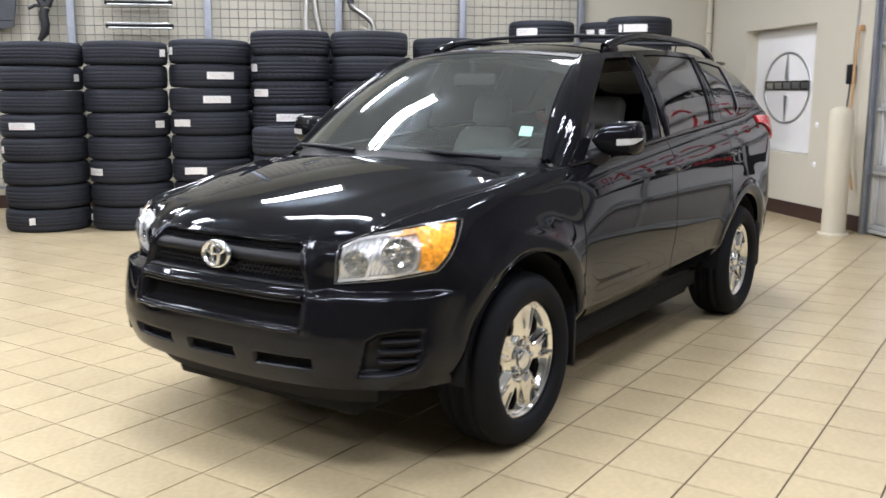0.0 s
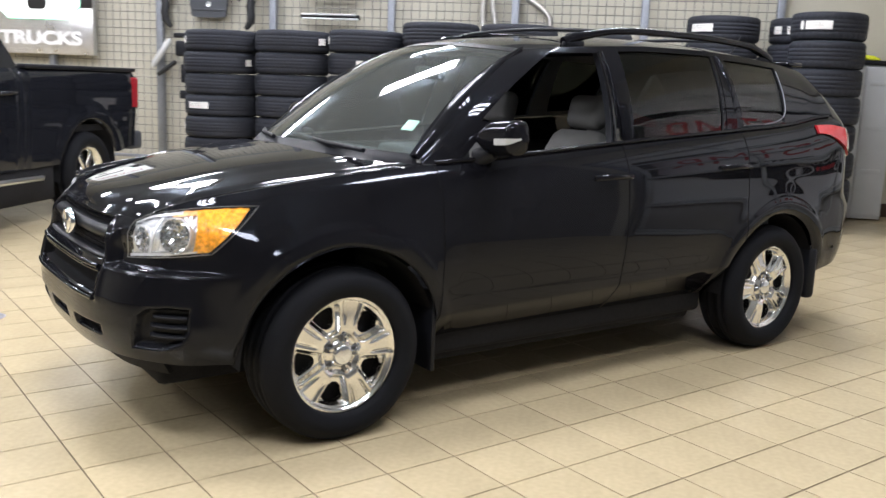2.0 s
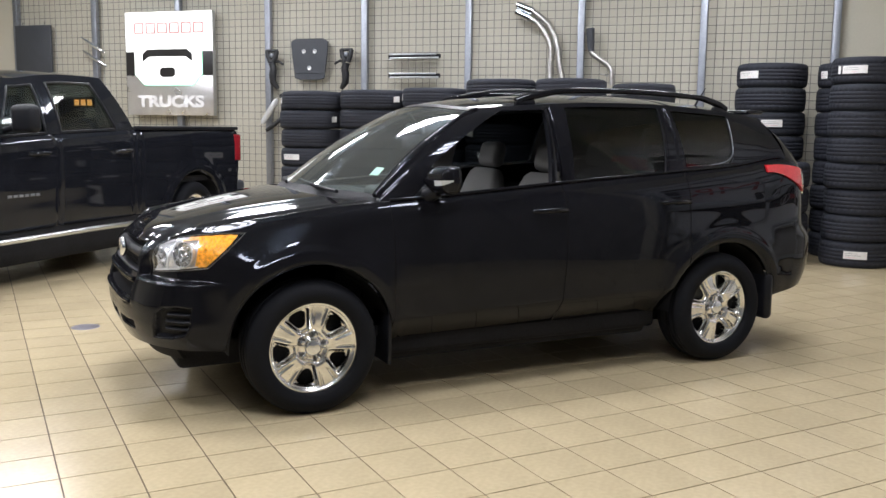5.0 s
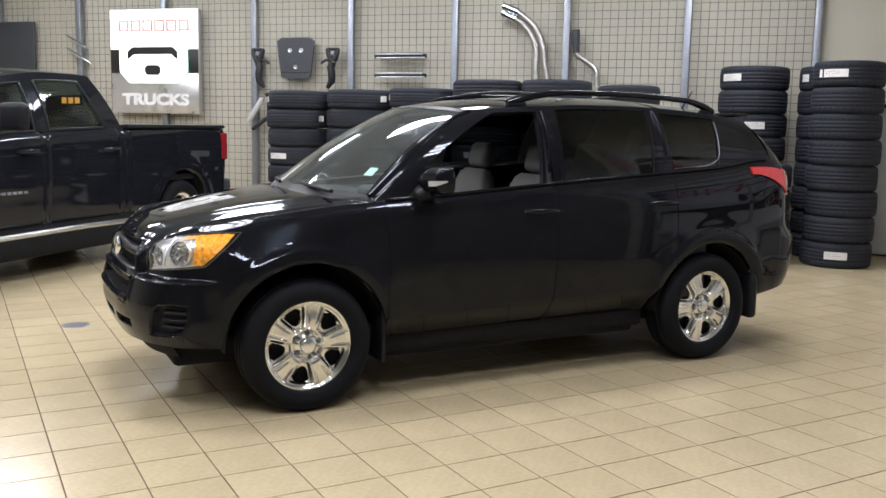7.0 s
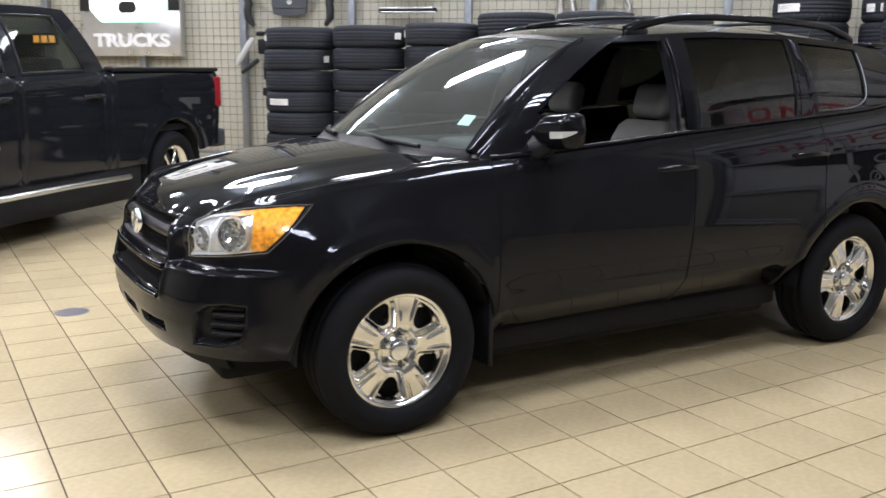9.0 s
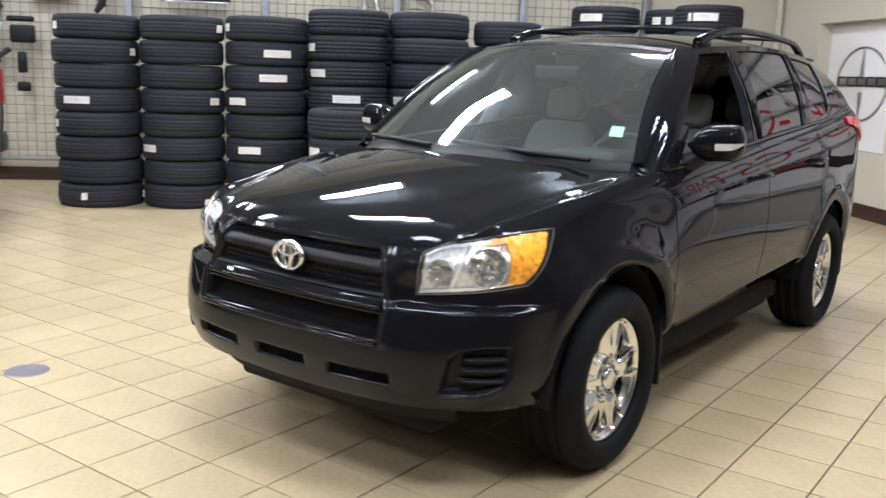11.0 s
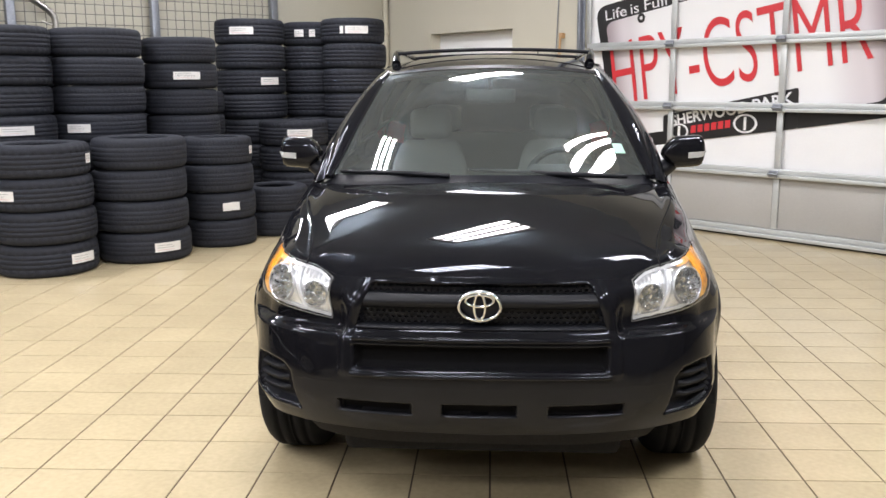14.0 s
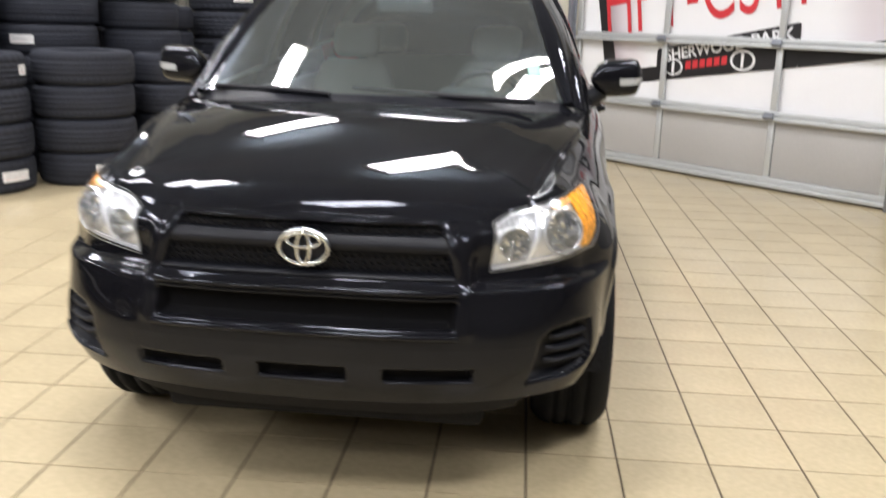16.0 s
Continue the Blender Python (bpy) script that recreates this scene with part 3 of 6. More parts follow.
# name: place in the room's frame, radius, tyre width, count
STACKS = {
    "S1": (1.8, -8.13, 0.413, 0.2345, 8), "S2": (1.8, -7.30, 0.413, 0.237, 8), "S3": (1.82, -6.46, 0.413, 0.2395, 8),
    "S4": (1.86, -5.63, 0.413, 0.252, 8), "S5": (1.86, -4.80, 0.412, 0.252, 8), "S6": (1.83, -3.97, 0.355, 0.245, 8),
    "B1": (0.776, -2.596, 0.40, 0.280, 8), "B2": (0.74, -1.715, 0.37, 0.280, 8), "B3": (1.48, -1.62, 0.375, 0.281, 8),
    "F1": (2.66, -5.62, 0.40, 0.265, 4), "F2": (2.64, -4.77, 0.40, 0.268, 4), "F3": (2.42, -3.92, 0.335, 0.257, 4),
    "F4": (1.55, -2.53, 0.385, 0.28, 4), "R3": (0.95, -6.0, 0.38, 0.24, 8), "F5": (2.25, -3.2, 0.33, 0.25, 2),
    "R4": (0.95, -5.16, 0.38, 0.245, 8), "R5": (0.95, -4.32, 0.38, 0.245, 7), "R6": (0.95, -3.47, 0.37, 0.24, 6),
}
# stack, tyre counted from the top, heading in degrees, width in metres, kind
LABELS = [("S1", 0, -100, 0.1, 0), ("S1", 3, -63, 0.28, 0), ("S1", 4, -106, 0.1, 0), ("S1", 1, 22, 0.08, 1), ("S1", 7, -54, 0.06, 1), ("S2", 0, 21, 0.1, 1),
          ("S2", 3, 10, 0.13, 0), ("S2", 5, -93, 0.22, 0), ("S2", 7, -111, 0.06, 1), ("S3", 0, -112, 0.12, 0), ("S3", 1, -26, 0.28, 0), ("S3", 2, -31, 0.28, 0),
          ("S3", 3, -85, 0.22, 1), ("S3", 5, -66, 0.24, 1), ("S3", 6, -14, 0.22, 0), ("S3", 7, -41, 0.24, 1), ("S4", 1, -112, 0.16, 0), ("S4", 2, -94, 0.22, 0),
          ("S4", 3, -49, 0.28, 0), ("S4", 4, -106, 0.12, 0), ("S5", 3, -92, 0.22, 0)]
MORE_LABELS = [("S6", 1, -60, 0.26, 0), ("B1", 0, -88, 0.28, 0), ("B1", 2, -42, 0.24, 0), ("B2", 0, -104, 0.12, 0), ("B2", 0, -79, 0.07, 0), ("B3", 0, -73, 0.27, 0),
          ("B3", 0, -100, 0.04, 0), ("B3", 7, -50, 0.24, 0), ("F1", 0, 9, 0.12, 0), ("F1", 3, -19, 0.24, 0), ("F1", 1, -107, 0.2, 0), ("F2", 3, -39, 0.25, 0),
          ("F3", 0, 0, 0.09, 0), ("F3", 2, -55, 0.16, 1), ("F4", 0, -66, 0.28, 0), ("F4", 1, -75, 0.14, 0), ("F4", 2, -32, 0.2, 0), ("F4", 3, -68, 0.08, 1), ("R6", 0, -62, 0.1, 1)]


def label_geo(r, heading, width, z0, z1, kind, seed):
    """A paper label bent round the tread; kind 1 is a loose, curling one."""
    rnd = random.Random(seed)
    gg = Geo()
    h = heading
    n = 9
    rows = []
    for i in range(n):
        w = i / (n - 1) - 0.5
        a = radians(h) + w * width / r
        lift = 0.002 + (0.02 * (2 * abs(w)) ** 2 if kind else 0)
        sag = (0.02 * math.sin(3.0 * w + rnd.random()) - 0.02 * w) if kind else 0
        rows.append([((r + lift) * math.cos(a), (r + lift) * math.sin(a), z + sag) for z in (z0, z1)])
    p = np.array(rows)
    gg.grid(p, 0)
    gg.grid(mirror_back(p), 0)
    if not kind and width > 0.15:
        for k in range(3):
            zz = z0 + (z1 - z0) * (0.2 + 0.25 * k)
            a0, a1 = radians(h) - width / r * 0.42, radians(h) + width / r * (0.05 + 0.3 * rnd.random())
            q = np.array([[((r + 0.004) * math.cos(a0 + (a1 - a0) * i / 6), (r + 0.004) * math.sin(a0 + (a1 - a0) * i / 6), z) for z in (zz, zz + 0.010)] for i in range(7)])
            gg.grid(q, 1 if k else 2)
    return gg


def mirror_back(p):
    q = p[::-1].copy()
    q[..., :2] *= 0.9985
    return q


def tyre_stacks():
    rnd = random.Random(4)
    for name, (x, y, r, w, n) in STACKS.items():
        r = r * ROOM_SCALE
        for k in range(n):
            level = n - 1 - k
            dx, dy = rnd.uniform(-0.014, 0.014), rnd.uniform(-0.010, 0.010)
            yaw = rnd.uniform(0, 360)
            place = (ROOM @ Vector((x + dx, y + dy, w * k)))
            m = pose(place.x, place.y, place.z, rnd.uniform(-0.4, 0.4), rnd.uniform(-0.4, 0.4), yaw)
            mine = [t for t in LABELS + MORE_LABELS if t[0] == name and t[1] == level]
            ob = new("tyre", TYRES[name in CHUNKY])
            ob.matrix_basis = m @ Matrix.Diagonal((r, r, w * ROOM_SCALE * 0.992, 1))
            tagged(ob, "new black tyre with paper labels lying in a stack" if mine else "new black tyre lying in a stack", "tyre", "stacked tyres")
            for t in mine:
                lg = label_geo(1.0, t[2] - yaw, t[3] / r, 0.36, 0.66, t[4], hash((level, t[2])) % 999)
                lb = part("label", lg, (PAPER, INK, PINK), ob, "white paper tyre label" if not t[4] else "curling white paper tag")


tyre_stacks()


# ---- the black car ----
# Its own frame is the world's: x across, y from the front axle towards the tail, z up.
class Shell:
    """The lower body: an outline in plan, drawn up from a lower to an upper line, with an inward offset."""

    def __init__(self, plan, low, high, inset):
        self.plan, self.low, self.high, self.inset = curve(plan), curve(low), curve(high), inset
        k = np.linspace(0, plan[-2][0], 1600)
        p = self.plan(k)
        self.k_list, self.arc_list = k, np.r_[0, np.cumsum(np.hypot(*np.diff(p, axis=0).T))]
        self.y_list = p[:, 1]

    def k_of_arc(self, a):
        return np.interp(a, self.arc_list, self.k_list)

    def arc(self, k):
        return np.interp(k, self.k_list, self.arc_list)

    def k_of_y(self, y):
        return np.interp(y, self.y_list, self.k_list)

    def at(self, k, z, push=0.0):
        k, z = np.broadcast_arrays(np.asarray(k, float), np.asarray(z, float))
        p = self.plan(k)
        t = self.plan(k + 0.01) - self.plan(k - 0.01)
        t /= np.linalg.norm(t, axis=-1, keepdims=True)
        nx, ny = t[..., 1], -t[..., 0]
        ins = self.inset(k, z, self.low(k), self.high(k)) - push
        return np.stack([p[..., 0] - nx * ins, p[..., 1] - ny * ins, z], -1)

    def top(self, k):
        return self.at(k, self.high(k))


PLAN = [(-1, -0.30, -0.865), (0, 0, -0.872), (1, 0.30, -0.865), (2, 0.50, -0.83), (3, 0.66, -0.755), (4, 0.78, -0.63), (5, 0.855, -0.43), (6, 0.895, -0.15), (7, 0.905, 0.25),
        (8, 0.908, 0.9), (9, 0.908, 1.6), (10, 0.908, 2.3), (11, 0.90, 2.85), (12, 0.88, 3.25), (13, 0.81, 3.53), (14, 0.64, 3.68), (15, 0.35, 3.745), (16, 0, 3.76), (17, -0.35, 3.745)]
LOW = [(0, 0.36), (2, 0.37), (3, 0.37), (4, 0.366), (4.7, 0.362), (5.45, 0.35), (6, 0.33), (7, 0.335), (10, 0.345), (11.2, 0.36), (12.2, 0.41), (13, 0.44), (16, 0.44)]
HIGH = [(0, 0.885), (1, 0.88), (2, 0.875), (3, 0.909), (4, 0.951), (5, 0.979), (6, 1.02), (7, 1.066), (8, 1.112), (9, 1.165), (10, 1.212), (11, 1.25), (12, 1.30), (13, 1.28), (14, 1.22), (16, 1.2)]
FRONT_IN = curve([(0.28, 0.10), (0.36, 0.050), (0.43, 0.020), (0.50, 0.006), (0.57, 0.008), (0.64, 0.022), (0.69, 0.038), (0.72, 0.056), (0.76, 0.064), (0.80, 0.070), (0.84, 0.092), (0.885, 0.142), (0.95, 0.19)])
SIDE_LOW = curve([(0.24, 0.075), (0.33, 0.055), (0.40, 0.030), (0.47, 0.014), (0.55, 0.010), (0.70, 0.0), (1.4, 0.0)])
SIDE_TOP = curve([(0.0, 0.068), (0.02, 0.050), (0.06, 0.030), (0.12, 0.012), (0.22, 0.004), (0.40, 0.0), (1.2, 0.0)])
FENDER_TOP = curve([(0.0, 0.115), (0.03, 0.075), (0.08, 0.040), (0.15, 0.016), (0.25, 0.004), (0.40, 0.0), (1.2, 0.0)])
REAR_IN = curve([(0.35, 0.12), (0.45, 0.05), (0.55, 0.01), (0.68, 0.0), (0.78, 0.01), (0.86, 0.09), (1.0, 0.13), (1.3, 0.19)])
# wheel openings: place along the car, height, radius of the opening
ARCHES = [(-0.005, 0.345, 0.437), (2.725, 0.345, 0.425)]


def car_inset(k, z, low, high):
    wf = 1 - smooth01((k - 2.2) / 2.6)
    wr = smooth01((k - 12.2) / 1.6)
    fender = smooth01((k - 3.2) / 1.4) * (1 - smooth01((k - 6.6) / 1.2))
    down = high - z
    side = SIDE_LOW(z) + FENDER_TOP(down) * fender + SIDE_TOP(down) * (1 - fender)
    # a crease under the handles and a swelling over each wheel
    y = np.interp(k, [p[0] for p in PLAN], [p[2] for p in PLAN])
    for cy, cz, r in ARCHES:
        d = np.hypot(y - cy, z - cz)
        flare = 0.012 * (1 - smooth01((d - r - 0.052) / 0.05)) + 0.008 * np.exp(-((d - r - 0.085) / 0.06) ** 2) - 0.010 * (1 - smooth01((d - r) / 0.02))
        side = side - flare * smooth01((k - 4.7) / 0.6) * smooth01((np.abs(y - cy) < 1.0) * 1.0)
    # the doors turn inwards below a crease that rises towards the tail
    crease = 0.455 + 0.028 * (y - 0.5)
    doors = smooth01((k - 6.6) / 0.5) * (1 - smooth01((k - 10.6) / 0.5))
    side = side + 0.45 * np.maximum(0, crease - z) * doors
    corner = 0.026 * np.exp(-((k - 4.15) / 0.75) ** 2) * np.exp(-((z - 0.48) / 0.13) ** 2)
    roll = smooth01((k - 5.2) / 0.6) * (1 - smooth01((k - 6.9) / 0.9))
    side = side + 0.015 * roll * np.sin(np.pi * np.clip(down / 0.30, 0, 1))
    side = side + 0.17 * (z - 0.80) ** 2 * smooth01((k - 6.2) / 1.0) * (1 - smooth01((k - 11.5) / 1.0))
    # the bumper's shelf under the headlights, and the prow of the nose
    shelf = smooth01((k - 1.76) / 0.30) * (1 - smooth01((k - 4.3) / 0.8)) * smooth01((z - 0.692) / 0.022) * (1 - smooth01((z - 0.745) / 0.13))
    prow = 0.022 * np.clip(1 - (k / 1.45) ** 2, 0, 1) * smooth01((z - 0.80) / 0.08)
    corner = corner - 0.036 * shelf + prow - 0.052 * np.exp(-((k - 5.3) / 1.15) ** 2) * smooth01((z - 0.74) / 0.25)
    return FRONT_IN(z) * wf + REAR_IN(z) * wr + side * (1 - wf - wr) - corner


CAR = Shell(PLAN, LOW, HIGH, car_inset)
# recesses of the front, as outlines over (length along the bumper, height): depth and kind
HEADLIGHT = [(0.549, 0.738), (0.556, 0.80), (0.568, 0.866), (0.64, 0.892), (0.75, 0.910), (0.86, 0.925), (1.0, 0.933), (1.13, 0.935), (1.06, 0.865), (0.962, 0.782), (0.755, 0.759), (0.63, 0.746)]
RECESSES = [
    ([(-0.45, 0.714), (0.438, 0.714), (0.396, 0.858), (0.378, 0.869), (-0.4, 0.869)], 0.045, "grille"),
    ([(-0.45, 0.585), (0.430, 0.585), (0.438, 0.672), (-0.45, 0.672)], 0.050, "intake"),
    ([(-0.125, 0.432), (0.125, 0.432), (0.125, 0.478), (-0.125, 0.478)], 0.032, "slot"),
    ([(0.228, 0.434), (0.485, 0.440), (0.485, 0.482), (0.228, 0.478)], 0.032, "outer_slot"),
    ([(0.648, 0.42), (0.79, 0.426), (0.865, 0.45), (0.89, 0.50), (0.895, 0.586), (0.81, 0.592), (0.72, 0.580), (0.68, 0.552)], 0.04, "fog"),
    (HEADLIGHT, 0.085, "lamp"),
]
CUTS = [0.43, 1.50, 2.41]


def car_skirt(car):
    front = CAR.k_of_arc(np.arange(0, 1.235, 0.0075))
    side_y = list(np.arange(-0.36, 3.2, 0.015))
    for c in CUTS:
        side_y = [y for y in side_y if abs(y - c) > 0.009] + [c - 0.0035, c, c + 0.0035]
    k = np.r_[front, [kk for kk in sorted(CAR.k_of_y(np.array(sorted(side_y)))) if kk > front[-1] + 0.02], np.linspace(12.05, 16, 30)]
    v = np.linspace(0, 1, 112)
    kk, vv = np.meshgrid(k, v, indexing="ij")
    z = CAR.low(kk) + (CAR.high(kk) - CAR.low(kk)) * vv
    arc = CAR.arc(kk)
    push = np.zeros(kk.shape)
    kind = np.full(kk.shape, "", object)
    for poly, depth, name in RECESSES:
        d = inside(poly, arc, z)
        push -= depth * smooth01(d / (0.008 if "slot" in name else 0.02))
        kind[d > 0.004] = name
    # raised frame that runs down both sides of the grille
    side_line = np.interp(z, [0.56, 0.70, 0.875], [0.458, 0.468, 0.412])
    push += 0.007 * np.exp(-((arc - side_line) / 0.016) ** 2) * smooth01((z - 0.555) / 0.03)
    yy = CAR.plan(kk)[..., 1]
    for c in CUTS:
        push -= 0.004 * (np.abs(yy - c) < 0.002) * (z > 0.33)
    p = CAR.at(kk, z, push)
    # wheel arches
    gone = np.zeros(kk.shape, bool)
    for cy, cz, r in ARCHES:
        dy, dz = p[..., 1] - cy, p[..., 2] - cz
        d = np.hypot(dy, dz) + 1e-9
        near = (d < r) & (np.abs(p[..., 0]) > 0.6)
        gone |= d < r - 0.03
        p[..., 1] = np.where(near, cy + dy / d * r, p[..., 1])
        p[..., 2] = np.where(near, cz + dz / d * r, p[..., 2])
    n, m = kk.shape
    panels = {}
    for i in range(n - 1):
        for j in range(m - 1):
            if gone[i, j] and gone[i + 1, j] and gone[i, j + 1] and gone[i + 1, j + 1]:
                continue
            kc, yc, zc = kk[i, j], (p[i, j, 1] + p[i + 1, j, 1]) / 2, z[i, j]
            quad = [kind[i, j], kind[i + 1, j], kind[i, j + 1], kind[i + 1, j + 1]]
            name = quad[0] if quad[0] and quad.count(quad[0]) >= 3 else ""
            if not name:
                if kc < 4.0 and zc < 0.535:
                    name = "bumper_valance"
                elif kc < 5.0 and zc < 0.80 or kc < 2.2:
                    name = "front_bumper"
                elif zc < 0.385 and 0.38 < yc < 2.36:
                    name = "rocker_panel"
                elif yc < CUTS[0]:
                    name = "fender"
                elif yc < CUTS[1]:
                    name = "front_door"
                elif yc < CUTS[2] and np.hypot(yc - 2.725, zc - 0.345) > 0.515:
                    name = "rear_door"
                elif kc > 12.3 and zc < 0.84:
                    name = "rear_bumper"
                else:
                    name = "quarter_panel"
            for number, c in enumerate(CUTS):
                if abs(yc - c) < 0.0036 and kc > 6 and name in ("fender", "front_door", "rear_door", "quarter_panel"):
                    name = "gap" + str(number)
            panels.setdefault(name, []).append((i, j))
    out = {}
    mats = {"bumper_valance": SATIN, "grille": TRIM, "intake": GAP, "slot": GAP, "outer_slot": GAP, "fog": TRIM, "lamp": REFLECTOR, "gap0": GAP, "gap1": GAP, "gap2": GAP}
    plain_names = {"grille": "grille_shell", "intake": "lower_intake", "slot": "bumper_slot", "outer_slot": "bumper_slot", "fog": "fog_lamp_bezel", "lamp": "headlight_bowl", "gap0": "door_gap", "gap1": "door_gap", "gap2": "door_gap"}
    for name, cells in panels.items():
        for side in (1, -1):
            g = Geo()
            used, faces = {}, []
            for i, j in cells:
                f = []
                for a, b in ((i, j), (i + 1, j), (i + 1, j + 1), (i, j + 1)):
                    key = a * m + b
                    if key not in used:
                        used[key] = len(g.v) + len(used)
                    f.append(used[key])
                faces.append(tuple(f) if side == 1 else tuple(f[::-1]))
            pts = [p[key // m, key % m] * (side, 1, 1) for key in used]
            g.add(pts, faces)
            ob = part(plain_names.get(name, name), g, mats.get(name, PAINT), car)
            out[(name, side)] = ob
    return out


COWL = curve([(0, 0.10, 1.112), (0.3, 0.115, 1.106), (0.55, 0.19, 1.093), (0.75, 0.36, 1.083), (0.85, 0.45, 1.075)])
def hood_line(y):
    """Half width of the raised middle of the hood."""
    return 0.54 + 0.17 * smooth01((np.asarray(y, float) + 0.62) / 0.85)


def hood_height(x, y, edge):
    """A broad crown with a shallow trough beside each fender, rolled down to the hood's edge."""
    crown = lambda a, b: 1.100 + 0.155 * b - 0.10 * b * b - 0.10 * a * a
    flat = np.stack([np.abs(x).ravel(), y.ravel()], -1)
    d = np.hypot(flat[:, None, 0] - edge[None, :, 0], flat[:, None, 1] - edge[None, :, 1])
    near = d.argmin(1)
    gap = (crown(edge[:, 0], edge[:, 1]) - edge[:, 2])[near].reshape(x.shape)
    d = d.min(1).reshape(x.shape)
    out = np.abs(x) - hood_line(y)
    trough = (0.013 * smooth01(out / 0.10) - 0.008 * smooth01((out - 0.10) / 0.10)) * smooth01((y + 0.70) / 0.16) * smooth01(d / 0.05)
    inner = 0.30 + 0.20 * smooth01((y + 0.7) / 0.9)
    ridge = 0.004 * smooth01((np.abs(x) - inner) / 0.10) * smooth01((y + 0.60) / 0.3) * smooth01(d / 0.12)
    return crown(x, y) - gap * np.exp(-d / 0.045) - ridge - trough


def car_hood(car):
    k = np.linspace(0.0, 7.42, 170)
    edge = CAR.top(k)
    dense = CAR.top(np.linspace(0, 7.42, 900))
    front = edge[0, 1] + 0.004
    t = np.linspace(0, 1, 90)
    w = 1 - (1 - t) ** 1.5
    xs, ys = [], []
    for i, (ex, ey, ez) in enumerate(edge):
        s = i / (len(k) - 1)
        my = front + (0.095 - front) * s ** 1.35
        x = ex * w
        y = np.minimum(my + (ey - my) * w ** 1.6, COWL(x)[..., 0] - 0.012)
        xs.append(x)
        ys.append(y)
    x, y = np.array(xs), np.array(ys)
    p = np.stack([x, y, hood_height(x, y, dense)], -1).transpose(1, 0, 2)
    full = np.concatenate([mirrored(p)[:-1], p], 0)
    hood = part("hood", Geo().grid(full), PAINT, car)
    # shut lines between hood and fenders
    gy = np.linspace(-0.655, 0.27, 40)
    gx = hood_line(gy) + 0.068
    gz = hood_height(gx, gy, dense)
    for s in (1, -1):
        part("hood_gap", Geo().tube([(s * gx[i], gy[i], gz[i] - 0.0015) for i in range(40)], 0.0032, sides=6), GAP, hood, "dark gap beside the hood")
    return hood


WS_LOW = curve([(0, 0.150, 1.130), (0.3, 0.165, 1.128), (0.55, 0.245, 1.122), (0.735, 0.40, 1.108)])
WS_EDGE = curve([(0, 0.725, 0.385, 1.110), (0.125, 0.696, 0.455, 1.173), (0.25, 0.671, 0.525, 1.236), (0.375, 0.647, 0.597, 1.298), (0.5, 0.624, 0.677, 1.358), (0.625, 0.601, 0.768, 1.418), (0.75, 0.579, 0.868, 1.476), (0.875, 0.557, 0.978, 1.534), (1, 0.533, 1.10, 1.580)])


def windshield_point(u, v, inset=0.0):
    """u from -1 to 1 across, v from 0 at the cowl to 1 at the roof."""
    u, v = np.broadcast_arrays(np.asarray(u, float), np.asarray(v, float))
    a = np.abs(u)
    edge = WS_EDGE(v)
    fore = (0.235 - 0.125 * v) * (1 - a ** 2.2)
    y = edge[..., 1] - fore
    z = edge[..., 2] + (0.020 + 0.012 * v) * (1 - a ** 2)
    return np.stack([edge[..., 0] * u, y + inset * 0.6, z - inset], -1)


def slab(p, q):
    """A sheet with thickness: outer points p and inner points q, joined at the rim."""
    g = Geo().grid(p).grid(q[::-1], 1)
    n, m = p.shape[:2]
    rim = [(i, 0) for i in range(n)] + [(n - 1, j) for j in range(1, m)] + [(i, m - 1) for i in range(n - 2, -1, -1)] + [(0, j) for j in range(m - 2, 0, -1)]
    a = [tuple(p[i]) for i in rim] + [tuple(q[i]) for i in rim]
    c = len(rim)
    return g.add(a, [(i, (i + 1) % c, (i + 1) % c + c, i + c) for i in range(c)], 1, False)


# greenhouse: belt and roof line at the edges of pillars and panes
# pillar knots: (place, y at the belt, y at the roof line)
BELT_Y = curve([(0, 0.41), (1, 0.47), (2, 1.445), (3, 1.565), (4, 2.29), (5, 2.43), (6, 2.86), (7, 3.30)])
ROOF_Y = curve([(0, 1.10), (1, 1.29), (2, 1.505), (3, 1.60), (4, 2.34), (5, 2.40), (6, 2.95), (7, 3.24)])
ROOF_LINE = curve([(1.02, 0.522, 1.570), (1.10, 0.537, 1.580), (1.30, 0.575, 1.600), (1.55, 0.605, 1.617), (1.9, 0.620, 1.632), (2.3, 0.622, 1.630), (2.7, 0.610, 1.612), (3.0, 0.592, 1.588), (3.26, 0.57, 1.555)])


def side_point(a, q, push=0.0):
    """a: place along the pillars' knots, q: 0 at the belt, 1 at the roof."""
    a, q = np.broadcast_arrays(np.asarray(a, float), np.asarray(q, float))
    low = CAR.top(CAR.k_of_y(BELT_Y(a)))
    front = np.clip(1 - a, 0, 1)[..., None]
    low = low * (1 - front) + np.stack([0.745 + 0 * a, 0.395 + 0 * a, 1.098 + 0 * a], -1) * front
    ry = ROOF_Y(a)
    rl = ROOF_LINE(ry)
    high = np.stack([rl[..., 0], ry, rl[..., 1]], -1)
    p = low + (high - low) * q[..., None]
    # the pillar beside the windshield arches forward with the glass
    first, last = WS_EDGE(0.0), WS_EDGE(1.0)
    arch = WS_EDGE(q) - (first + (last - first) * q[..., None])
    p[..., 1:] += arch[..., 1:] * np.clip(2 - a, 0, 1)[..., None]
    bow = (0.030 + 0.018 * np.clip(1 - a / 2, 0, 1)) * 4 * q * (1 - q)
    p[..., 0] += bow + push
    return p


PANES = [(1.02, 1.99, 0.02, 0.93, "front"), (3.07, 3.97, 0.03, 0.945, "rear"), (5.05, 5.93, 0.06, 0.915, "quarter")]


